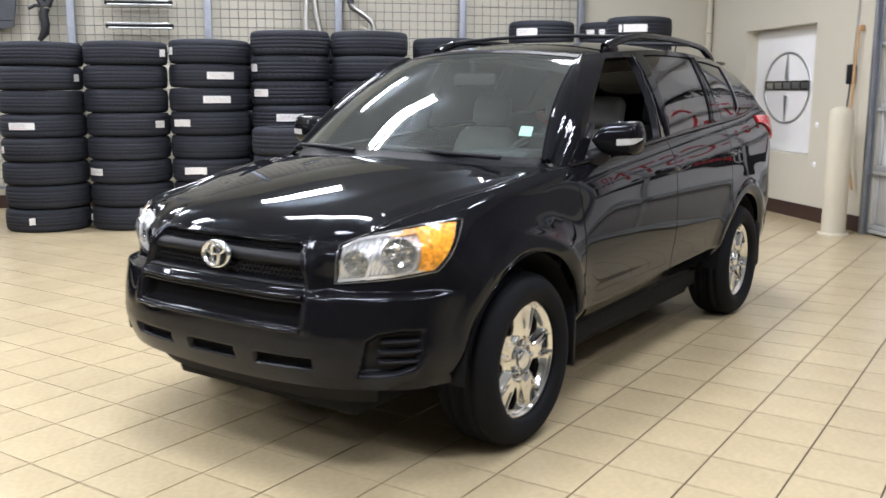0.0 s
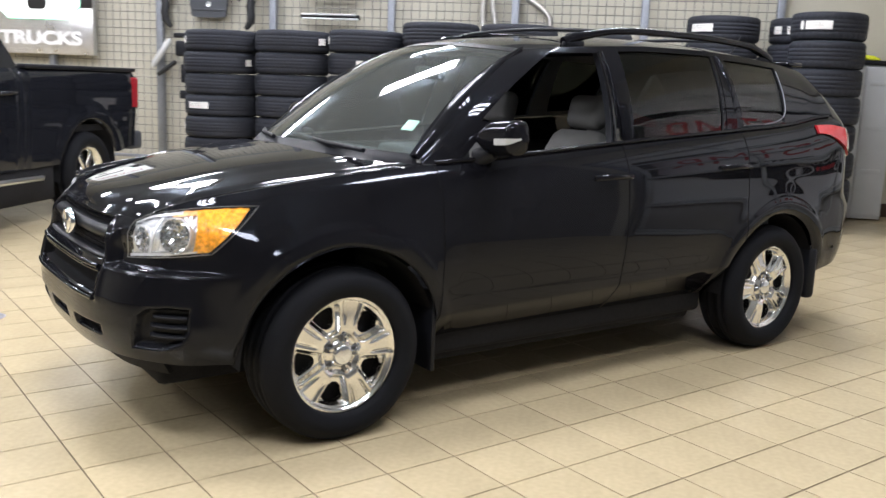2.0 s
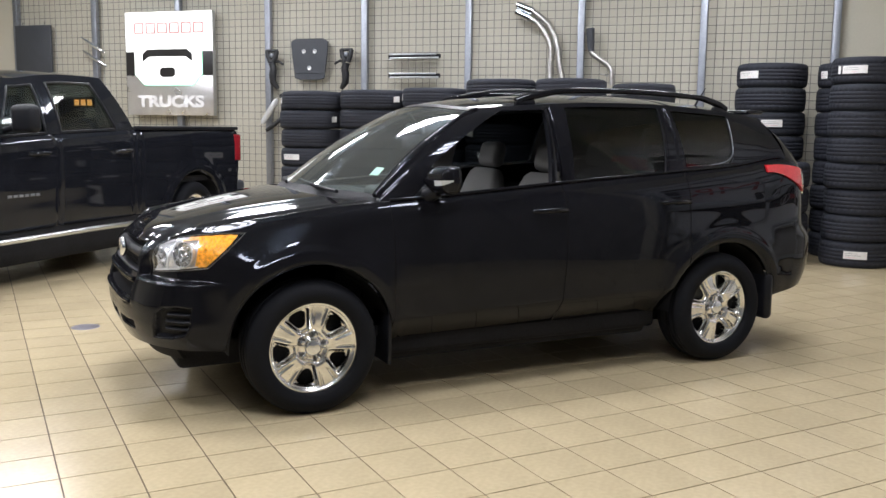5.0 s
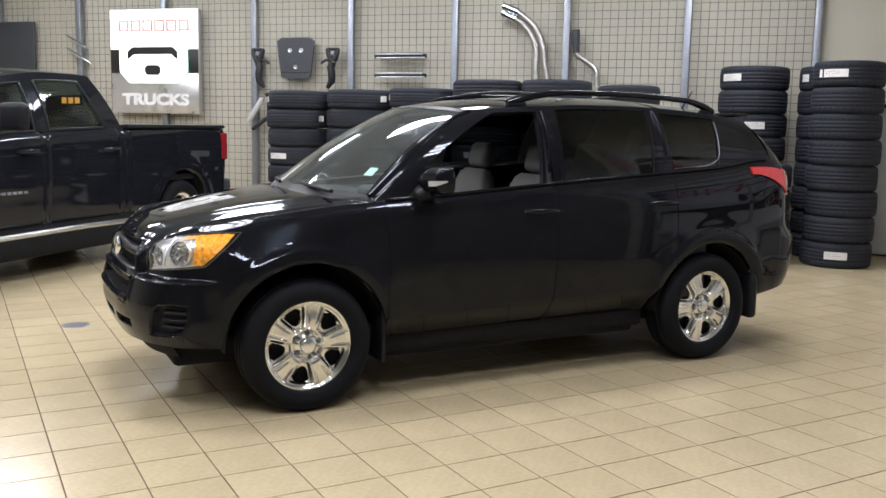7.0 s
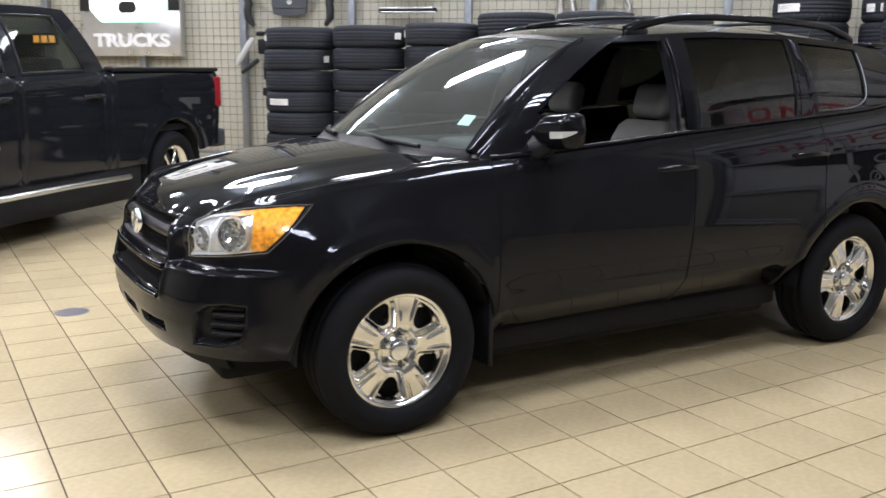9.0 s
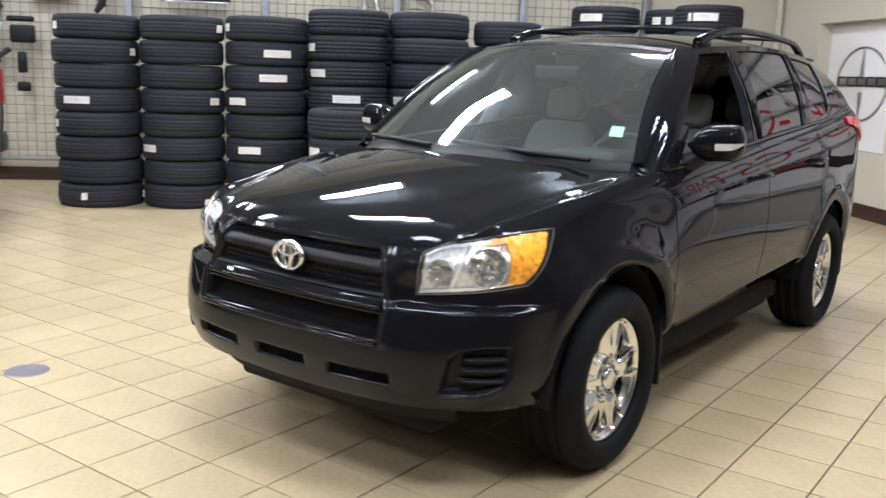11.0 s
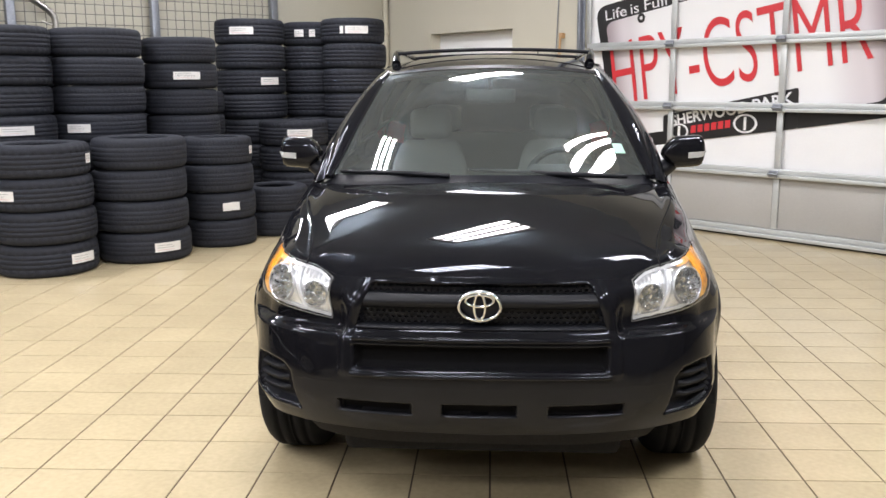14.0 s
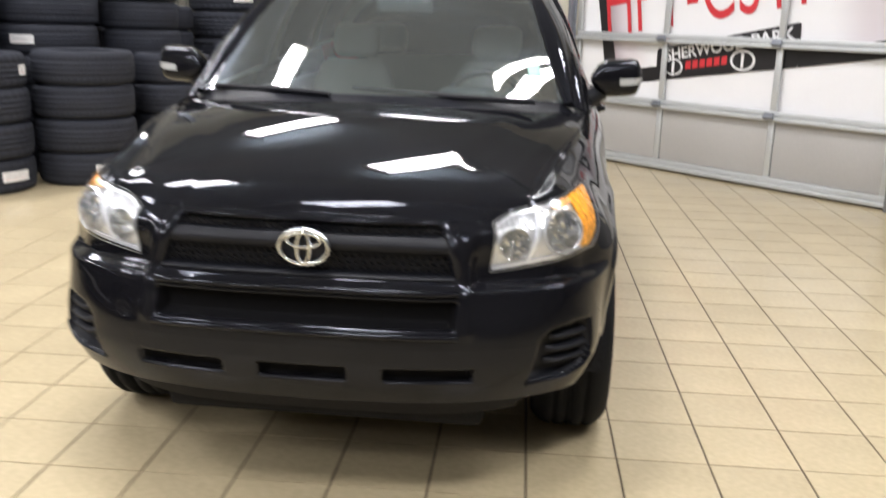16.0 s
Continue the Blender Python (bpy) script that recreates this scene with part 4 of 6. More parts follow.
def car_greenhouse(car):
    a_lines = sorted(set(np.round(np.r_[np.linspace(0, 7, 113), [v for p in PANES for v in p[:2]]], 4)))
    q_lines = sorted(set(np.round(np.r_[np.linspace(0, 1, 21), [v for p in PANES for v in p[2:4]]], 4)))
    aa, qq = np.meshgrid(a_lines, q_lines, indexing="ij")
    push = np.zeros(aa.shape)
    p = side_point(aa, qq, push)

    def open_at(i, j):
        a, q = (a_lines[i] + a_lines[i + 1]) / 2, (q_lines[j] + q_lines[j + 1]) / 2
        for a0, a1, q0, q1, _ in PANES:
            if a0 < a < a1 and q0 < q < q1:
                return False
        return True
    for s in (1, -1):
        pp = p * (s, 1, 1)
        inner = side_point(aa, qq, -0.035) * (s, 1, 1)
        g = Geo().grid(pp if s == 1 else pp[::-1], keep=(open_at if s == 1 else lambda i, j: open_at(len(a_lines) - 2 - i, j)))
        # inner faces and the rims of the openings
        g.grid(inner[::-1] if s == 1 else inner, 2, keep=(open_at if s == -1 else lambda i, j: open_at(len(a_lines) - 2 - i, j)))
        for a0, a1, q0, q1, _ in PANES:
            na, nq = np.linspace(a0, a1, 14), np.linspace(q0, q1, 8)
            ring = [(a, q0) for a in na] + [(a1, q) for q in nq[1:]] + [(a, q1) for a in na[::-1][1:]] + [(a0, q) for q in nq[::-1][1:]]
            outer = side_point(np.array([r[0] for r in ring]), np.array([r[1] for r in ring])) * (s, 1, 1)
            back = side_point(np.array([r[0] for r in ring]), np.array([r[1] for r in ring]), -0.035) * (s, 1, 1)
            c = len(ring)
            g.add(list(outer) + list(back), [(i, i + 1, i + 1 + c, i + c) for i in range(c - 1)], 1)
        part("window_frame", g, (PAINT, TRIM, HEADLINING), car, "gloss black pillars round the side windows")
        for a0, a1, q0, q1, which in PANES:
            na, nq = np.meshgrid(np.linspace(a0, a1, 16), np.linspace(q0, q1, 10), indexing="ij")
            if which == "front" and s == 1:
                continue
            o, i2 = side_point(na, nq, -0.010) * (s, 1, 1), side_point(na, nq, -0.014) * (s, 1, 1)
            ob = part(which + "_side_window", slab(o[::s], i2[::s]), SMOKED if which == "front" else TINTED, car, "dark tinted side glass" if which != "front" else "")
            ob.visible_shadow = which != "front"
    for s in (1, -1):
        # rubber strip along the belt
        aa = np.linspace(0.9, 6.9, 60)
        path = side_point(aa, 0 * aa + 0.015, 0.004) * (s, 1, 1)
        part("belt_moulding", Geo().tube([tuple(v) for v in path], 0.009, sides=8), PAINT, car)
        # black post between the doors
        aa, qq = np.meshgrid(np.linspace(2.02, 3.03, 5), np.linspace(0.02, 0.955, 8), indexing="ij")
        part("door_post_trim", slab(side_point(aa, qq, 0.004) * (s, 1, 1), side_point(aa, qq, 0.001) * (s, 1, 1)), PAINT, car)
        aa, qq = np.meshgrid(np.linspace(4.02, 4.98, 5), np.linspace(0.02, 0.955, 8), indexing="ij")
        part("rear_post_trim", slab(side_point(aa, qq, 0.003) * (s, 1, 1), side_point(aa, qq, 0.0005) * (s, 1, 1)), PAINT, car)
        # trim round the back of the quarter window, coloured steel for its highlight
        edge = [(5.93, q) for q in np.linspace(0.86, 0.30, 8)] + [(5.92, 0.22), (5.88, 0.15), (5.80, 0.10), (5.68, 0.07), (5.5, 0.06)]
        path = side_point(np.array([e[0] for e in edge]), np.array([e[1] for e in edge]), 0.003) * (s, 1, 1)
        part("quarter_window_trim", Geo().tube([tuple(c) for c in path], 0.0024, sides=6), STEEL, car)


ROOF_MID = curve([(0.99, 1.612), (1.2, 1.645), (1.45, 1.668), (1.9, 1.690), (2.4, 1.688), (2.9, 1.655), (3.28, 1.605)])


def car_roof(car):
    rows = []
    for y in np.linspace(0, 1, 50):
        row = []
        for w in np.linspace(-1, 1, 41):
            a = abs(w)
            ya = windshield_point(a, 1.0)[1] + (3.26 + 0.03 * (1 - a * a) - windshield_point(a, 1.0)[1]) * y
            rl = ROOF_LINE(ya)
            x = rl[0] * w
            z = rl[1] + (ROOF_MID(ya) - rl[1]) * (1 - a ** 2.3)
            row.append((x, ya, z))
        rows.append(row)
    p = np.array(rows)
    q = p - (0, 0, 0.03)
    part("roof", slab(p, q), PAINT, car)
    # roof rails
    for s in (1, -1):
        ys = np.linspace(1.36, 2.98, 30)
        rl = ROOF_LINE(ys)
        lift = 0.052 * np.minimum(1, np.minimum((ys - 1.36) / 0.30, (2.98 - ys) / 0.22)) ** 0.6
        path = [(s * (rl[i, 0] - 0.055), ys[i], rl[i, 1] + 0.022 + lift[i]) for i in range(30)]
        rail = Geo()
        rail.tube(path, [0.018 + 0.008 * max(0, 1 - 6 * min(i, 29 - i) / 29) for i in range(30)], sides=10)
        ro = part("roof_rail", rail, PAINT, car, "black raised roof rail")
        for y in (1.42, 2.93):
            r = ROOF_LINE(y)
            part("rail_foot", Geo().rbox((s * (r[0] - 0.055) - 0.019, y - 0.065, r[1] - 0.002), (s * (r[0] - 0.055) + 0.019, y + 0.065, r[1] + 0.032), 0.014), TRIM, ro)
    for y in (1.55, 2.62):
        w = ROOF_LINE(y)[0] - 0.06
        part("roof_crossbar", Geo().tube([(w * t, y, ROOF_MID(y) + 0.035 - 0.02 * t * t) for t in np.linspace(-1, 1, 15)], 0.010, sides=8), TRIM, car, "thin roof cross bar")
    part("antenna", Geo().tube([(0.30, 2.92, 1.625), (0.30, 3.02, 1.76)], [0.008, 0.003], sides=6), TRIM, car)
    part("spoiler", Geo().rbox((-0.53, 3.19, 1.585), (0.53, 3.34, 1.612), 0.012), PAINT, car)


def car_tail(car):
    # tailgate with its glass
    k = np.linspace(12.15, 16, 22)
    low = CAR.top(k)
    ang = np.linspace(1, 0, 22)
    up = np.stack([0.572 * ang, 3.25 + 0.03 * (1 - ang ** 2), 1.553 + 0.05 * (1 - ang ** 2.3)], -1)
    v = np.linspace(0, 1, 14)[None, :, None]
    p = low[:, None] + (up - low)[:, None] * v
    p[..., 1] += 0.05 * np.sin(np.pi * v[..., 0])
    for s in (1, -1):
        q = p * (s, 1, 1)
        part("tailgate", Geo().grid(q if s == 1 else q[::-1], keep=lambda i, j: True), PAINT, car)
    for s in (1, -1):
        kk, vv = np.meshgrid(np.linspace(11.55, 13.0, 16), np.linspace(0, 1, 8), indexing="ij")
        w = (kk - 11.55) / 1.45
        top = CAR.high(kk) - 0.030 - 0.05 * w
        bottom = top - 0.045 - 0.105 * smooth01(w * 1.2)
        z = bottom + (top - bottom) * vv
        o, i2 = CAR.at(kk, z, 0.013) * (s, 1, 1), CAR.at(kk, z, -0.004) * (s, 1, 1)
        tl = part("tail_light", slab(o, i2), RED, car, "red tail lamp")
        kk, vv = np.meshgrid(np.linspace(12.5, 12.95, 6), np.linspace(0.25, 0.8, 4), indexing="ij")
        w = (kk - 11.55) / 1.45
        top = CAR.high(kk) - 0.030 - 0.05 * w
        z = (top - 0.045 - 0.105 * smooth01(w * 1.2)) * (1 - vv) + top * vv
        part("lamp_window", slab(CAR.at(kk, z, 0.016) * (s, 1, 1), CAR.at(kk, z, 0.0135) * (s, 1, 1)), WHITE_LENS, tl)


def lens_grid(a0, a1, b0, b1, push, n=18, m=10, lean=0.0):
    """A patch within the headlight's outline; a along, b up, both 0 to 1."""
    u, b = np.meshgrid(np.linspace(0, 1, n), np.linspace(b0, b1, m), indexing="ij")
    start = a0 + lean * b
    a = start + (a1 - start) * u
    lo_arc = 0.545 + 0.425 * a
    lo_z = curve([(0, 0.734), (0.25, 0.743), (0.6, 0.758), (1, 0.776)])(a)
    hi_arc = 0.560 + 0.600 * a
    hi_z = curve([(0, 0.870), (0.13, 0.896), (0.32, 0.915), (0.5, 0.929), (0.75, 0.938), (1, 0.940)])(a)
    arc, z = lo_arc + (hi_arc - lo_arc) * b, lo_z + (hi_z - lo_z) * b
    k = CAR.k_of_arc(arc)
    z = np.minimum(z, CAR.high(k) - 0.004)
    return CAR.at(k, z, push)


BOWLS = ((0.17, 0.43, 0.046), (0.535, 0.46, 0.063))


def car_headlights(car):
    for s in (1, -1):
        def patch(a0, a1, b0, b1, front, back, n=18, lean=0.0):
            return slab((lens_grid(a0, a1, b0, b1, front, n, lean=lean) * (s, 1, 1))[::s], (lens_grid(a0, a1, b0, b1, back, n, lean=lean) * (s, 1, 1))[::s])
        hl = part("headlight", patch(0, 1, 0, 1, 0.005, 0.002), LENS, car, "clear headlight lens over chrome reflectors and an amber indicator")
        hl.visible_shadow = False
        e = [(a, 0.0) for a in np.linspace(0, 1, 16)] + [(1.0, b) for b in np.linspace(0.1, 1, 8)] + [(a, 1.0) for a in np.linspace(0.95, 0, 20)] + [(0.0, b) for b in np.linspace(0.85, 0, 6)]
        edge = [tuple(lens_grid(a, a, b, b, 0.002, 1, 1)[0, 0] * (s, 1, 1)) for a, b in e]
        part("lens_rim", Geo().tube(edge, 0.0022, sides=6), LENS_EDGE, hl, "pale clear rim of the lens")
        # amber indicator down the outer end and along the top
        part("indicator", patch(0.82, 0.995, 0.01, 0.99, -0.003, -0.009, lean=-0.23), AMBER, hl, "amber indicator lens")
        part("indicator_top", patch(0.42, 0.66, 0.86, 0.98, -0.004, -0.009), AMBER_PALE, hl, "paler amber upper lens")
        bowls = [(lens_grid(a, a, b, b, -0.012, 1, 1)[0, 0], r) for a, b, r in BOWLS]
        flute = 0.5 + 0.5 * np.sin(np.linspace(0, 1, 90) * 2 * np.pi * 22)[:, None] * (0.35 + 0.65 * np.abs(np.linspace(-1, 1, 36)))[None, :]
        face = lens_grid(0.0, 0.92, 0.0, 1.0, -0.012 - 0.007 * flute, 90, 36)
        mid = (face[:-1, :-1] + face[1:, 1:]) / 2

        def solid(i, j):
            i = i if s == 1 else len(mid) - 1 - i
            return all(np.linalg.norm(mid[i, j] - c) > r for c, r in bowls)
        part("silver_backing", Geo().grid((face * (s, 1, 1))[::s], keep=solid), LAMP_SILVER, hl)
        part("chrome_shelf", patch(0.02, 0.50, 0.90, 0.98, -0.002, -0.009), REFLECTOR, hl)
        part("chrome_lip", patch(0.02, 0.84, 0.02, 0.10, -0.002, -0.009), REFLECTOR, hl)
        part("divider", patch(0.30, 0.325, 0.10, 0.88, -0.003, -0.009, 4), REFLECTOR, hl)
        for (a, b, r), (c, _) in zip(BOWLS, bowls):
            along = lens_grid(a + 0.08, a + 0.08, b, b, 0, 1, 1)[0, 0] - lens_grid(a - 0.08, a - 0.08, b, b, 0, 1, 1)[0, 0]
            up = lens_grid(a, a, b + 0.2, b + 0.2, 0, 1, 1)[0, 0] - lens_grid(a, a, b - 0.2, b - 0.2, 0, 1, 1)[0, 0]
            d = (Vector(along).cross(Vector(up)).normalized() * 0.7 + Vector((0.1, -0.3, 0.0))).normalized()
            m = Matrix.Translation(c) @ d.to_track_quat("Z", "Y").to_matrix().to_4x4()
            if s == -1:
                m = Matrix.Diagonal((-1, 1, 1, 1)) @ m
            rnd = random.Random(int(1000 * r))
            rings = [(0.16, -0.046), (0.36, -0.044), (0.58, -0.037), (0.80, -0.023), (1.0, 0.0)]
            deep = [[h + (rnd.uniform(-0.006, 0.006) if 0 < k < 4 else 0) for k, (_, h) in enumerate(rings)] for _ in range(20)]
            p = [[(r * q * math.cos(math.pi * i / 10), r * q * math.sin(math.pi * i / 10), deep[i][k]) for k, (q, _) in enumerate(rings)] for i in range(20)]
            p = np.array(p) @ np.array(m.to_3x3()).T + np.array(m.translation)
            part("reflector", Geo().grid(p, smooth=False, wrap=True), MIRROR_CHROME, hl, "faceted bright reflector bowl")
            part("reflector_rim", Geo().lathe([(r * 0.985, -0.002), (r * 1.01, 0.003), (r * 1.05, 0.001), (r * 1.06, -0.02)], 28, m=m), LAMP_SILVER, hl)
            part("bulb_cap", Geo().lathe([(0.0, -0.014), (r * 0.16, -0.016), (r * 0.21, -0.024), (r * 0.18, -0.046)], 16, m=m), CHROME, hl)


def car_front(car, made):
    # grille bar, honeycomb and emblem
    gr = made[("grille", 1)]
    for z0, z1, push in ((0.790, 0.832, 0.0), (0.716, 0.730, 0.004)):
        for s in (1, -1):
            arc, z = np.meshgrid(np.linspace(0, 0.410 if z0 > 0.75 else 0.430, 30), np.linspace(z0, z1, 6), indexing="ij")
            k = CAR.k_of_arc(arc)
            bulge = 0.012 * np.sin(np.pi * (z - z0) / (z1 - z0))
            o, i2 = CAR.at(k, z, -0.016 + push + bulge), CAR.at(k, z, -0.045)
            part("grille_bar", slab(o * (s, 1, 1), i2 * (s, 1, 1)), TRIM, car, "satin black grille bar")
    comb = Geo()
    for row, z in enumerate((0.741, 0.758, 0.775, 0.842, 0.856)):
        n = 19
        for i in range(-n, n + 1):
            x = 0.0215 * (i + (0.5 if row % 2 else 0))
            if abs(x) > 0.412 - 0.25 * max(0, z - 0.74):
                continue
            c = CAR.at(CAR.k_of_arc(abs(x)), z, -0.030)
            ring = []
            for k in range(6):
                a = radians(60 * k + 30)
                ring.append((x + 0.0118 * math.cos(a), c[1], z + 0.0098 * math.sin(a)))
            inner = [(x + 0.0082 * math.cos(radians(60 * k + 30)), c[1], z + 0.0066 * math.sin(radians(60 * k + 30))) for k in range(6)]
            back = [(px, py + 0.012, pz) for px, py, pz in inner]
            comb.add(ring + inner + back, [(k, (k + 1) % 6, (k + 1) % 6 + 6, k + 6) for k in range(6)] + [(k + 6, (k + 1) % 6 + 6, (k + 1) % 6 + 12, k + 12) for k in range(6)], 0, False)
    tagged(part("honeycomb", comb, TRIM, gr, "black honeycomb grille insert"), kind="stuff")
    # emblem: plain chrome ovals
    y = CAR.at(0.0, 0.80, 0.0)[1] - 0.012
    badge = Geo()

    def oval(cx, cz, rx, rz, w, depth, dy=0.0):
        ring, n = [], 40
        for k in range(n):
            a = 2 * math.pi * k / n
            ring.append([(cx + (rx + o) * math.cos(a), y + dy + h, cz + (rz + o) * math.sin(a)) for o, h in ((-w, 0.006), (-w * 0.6, -depth), (w * 0.6, -depth), (w, 0.006))])
        badge.grid(np.array(ring), wrap=True)
    oval(0, 0.802, 0.069, 0.048, 0.006, 0.010)
    oval(0, 0.822, 0.046, 0.020, 0.005, 0.010, -0.002)
    oval(0, 0.802, 0.018, 0.044, 0.005, 0.010, -0.004)
    em = part("emblem", badge, CHROME, car, "chrome oval emblem on the grille")
    part("emblem_pad", Geo().lathe([(0.001, 0.0), (0.75, 0.0), (0.9, -0.1)], 32, m=pose(0, y + 0.004, 0.805, 90) @ Matrix.Diagonal((0.075, 0.055, 0.1, 1))), TRIM, em)
    # bright lips over and under the lower intake
    for z, r in ((0.690, 0.010), (0.574, 0.009)):
        for s in (1, -1):
            path = CAR.at(CAR.k_of_arc(np.linspace(0, 0.435, 20)), z, 0.004) * (s, 1, 1)
            part("bumper_lip", Geo().tube([tuple(c) for c in path], r, sides=8), PAINT, car)
    for s in (1, -1):
        for z, a0, a1 in ((0.474, 0.72, 0.875), (0.510, 0.725, 0.88), (0.546, 0.735, 0.88)):
            arc, h = np.meshgrid(np.linspace(a0, a1, 14), np.linspace(0, 1, 7), indexing="ij")
            o = CAR.at(CAR.k_of_arc(arc), z - 0.011 + 0.022 * h, -0.032 + 0.020 * np.sin(np.pi * h) ** 0.7 * smooth01((arc - a0) / 0.02)) * (s, 1, 1)
            part("fog_rib", Geo().grid(o[::s]), TRIM, made[("fog", s)])
        arc = np.linspace(0.65, 0.885, 18)
        path = CAR.at(CAR.k_of_arc(arc), np.interp(arc, [0.65, 0.79, 0.86, 0.885], [0.418, 0.424, 0.446, 0.475]), 0.001) * (s, 1, 1)
        part("fog_lip", Geo().tube([tuple(c) for c in path], 0.006, sides=6), PAINT, made[("fog", s)])
    # air dam below the bumper
    k = np.linspace(0, 3.3, 30)
    a = CAR.at(k, CAR.low(k), -0.005)
    b = a.copy()
    a[:, :2] *= 0.955
    b[:, 2] = 0.285
    b[:, :2] *= 0.88
    for s in (1, -1):
        part("air_dam", slab(np.stack([a, b], 1) * (s, 1, 1), np.stack([a * (0.96, 0.96, 1), b * (0.96, 0.96, 1)], 1) * (s, 1, 1)), DARK, car)


WHEEL_MESHES = {}


def rim_geo():
    """A chrome cover with five spokes that widen outwards, two grooves in each, and five openings."""
    rim = Geo()
    n, rings = 320, np.linspace(0, 1, 60)
    radius = 0.25
    a = 2 * np.pi * np.arange(n)[:, None] / n
    rr = 0.10 + 0.90 * rings[None, :]
    sector = (a * 5 / (2 * np.pi)) % 1 - 0.5
    r = radius * rr
    off = (0.5 - np.abs(sector)) * 2 * np.pi / 5
    d = r * np.sin(off)
    half = 0.026 + 0.022 * (rr - 0.4) / 0.4
    body = smooth01((rr - 0.33) / 0.08) * (1 - smooth01((rr - 0.79) / 0.06))
    dish = 0.074 + 0.010 * smooth01((rr - 0.30) / 0.12) - 0.004 * smooth01((rr - 0.5) / 0.3) + 0.012 * smooth01((rr - 0.86) / 0.05) - 0.012 * smooth01((rr - 0.955) / 0.045)
    dish = dish - body * 0.030 * smooth01((d - half) / 0.022)
    groove = 0.016 + 0.022 * (rr - 0.40) / 0.5
    dish = dish - 0.010 * np.exp(-((d - groove) / 0.005) ** 2) * smooth01((rr - 0.46) / 0.2) * (1 - smooth01((rr - 0.87) / 0.05))
    # round trough for the nuts about the middle
    dish = dish - 0.014 * np.exp(-((rr - 0.255) / 0.055) ** 2)
    pts = np.stack([r * np.cos(a), r * np.sin(a), dish + 0 * a], -1)

    def hole(i, j):
        s2 = (i + 0.5) / n * 5 % 1 - 0.5
        q = 0.10 + 0.90 * (rings[j] + rings[min(j + 1, len(rings) - 1)]) / 2
        if not 0.47 < q < 0.80:
            return False
        end = min((q - 0.47) / 0.09, (0.80 - q) / 0.07, 1)
        wide = 0.150 + 0.070 * (q - 0.47) / 0.33
        return abs(s2) < wide * (1 - (1 - end) ** 2 * 0.5)
    rim.grid(pts, wrap=True, keep=lambda i, j: not hole(i, j))
    for i in range(n):
        for j in range(1, len(rings) - 2):
            if hole(i, j):
                continue
            for i2, j2, p, q in ((i + 1, j, (i + 1, j), (i + 1, j + 1)), (i - 1, j, (i, j), (i, j + 1)), (i, j + 1, (i, j + 1), (i + 1, j + 1)), (i, j - 1, (i, j), (i + 1, j))):
                if hole(i2 % n, j2):
                    u, v2 = pts[p[0] % n, p[1]], pts[q[0] % n, q[1]]
                    rim.add([u, v2, v2 - (0, 0, 0.04), u - (0, 0, 0.04)], [(0, 1, 2, 3)], 0, True)
    return rim


def wheel(car, x, y, z, s, turn):
    w = new("wheel")
    w.parent = car
    w.matrix_basis = Matrix.Translation((x, y, z)) @ pose(0, 0, 0, 0, 90 * s, 0) @ pose(0, 0, 0, 0, 0, turn)
    if not WHEEL_MESHES:
        prof = [(0.235, 0.02), (0.238, 0.0), (0.25, -0.006), (0.275, -0.016), (0.30, -0.014), (0.322, 0.0), (0.338, 0.018), (0.347, 0.035), (0.350, 0.055), (0.343, 0.058), (0.343, 0.068), (0.351, 0.071), (0.352, 0.10), (0.344, 0.103), (0.344, 0.113), (0.352, 0.116)]
        prof = [(a, 0.116 - b) for a, b in prof] + [(a, b - 0.116) for a, b in prof[::-1]]
        WHEEL_MESHES["tyre"] = Geo().lathe(prof, 72).mesh("tyre", CAR_RUBBER)
        WHEEL_MESHES["rim"] = rim_geo().mesh("rim", RIM)
        WHEEL_MESHES["hub_cap"] = Geo().lathe([(0.0, 0.094), (0.030, 0.093), (0.037, 0.091), (0.042, 0.085), (0.044, 0.060)], 28).mesh("hub_cap", CHROME)
        WHEEL_MESHES["wheel_nut"] = Geo().lathe([(0.0, 0.028), (0.008, 0.027), (0.0115, 0.019), (0.012, 0.0)], 6, smooth=False).mesh("wheel_nut", CHROME)
        WHEEL_MESHES["nut_well"] = Geo().lathe([(0.0, 0.0), (0.0165, 0.0), (0.019, 0.004), (0.0215, 0.0), (0.022, -0.01)], 20).mesh("nut_well", LENS_EDGE)
        WHEEL_MESHES["brake_disc"] = Geo().lathe([(0.0, 0.0), (0.225, 0.0), (0.225, -0.05), (0.0, -0.05)], 40).mesh("brake_disc", DARK)
    for name, label in (("tyre", "black road tyre"), ("rim", "chrome five-spoke wheel cover"), ("hub_cap", ""), ("brake_disc", "")):
        o = new(name, WHEEL_MESHES[name])
        o.parent = w
        if label:
            tagged(o, label)
    for k in range(5):
        a = 2 * math.pi * k / 5
        for name in ("nut_well", "wheel_nut"):
            o = new(name, WHEEL_MESHES[name])
            o.parent = w
            o.matrix_basis = pose(0.063 * math.cos(a), 0.063 * math.sin(a), 0.0665)
    return w




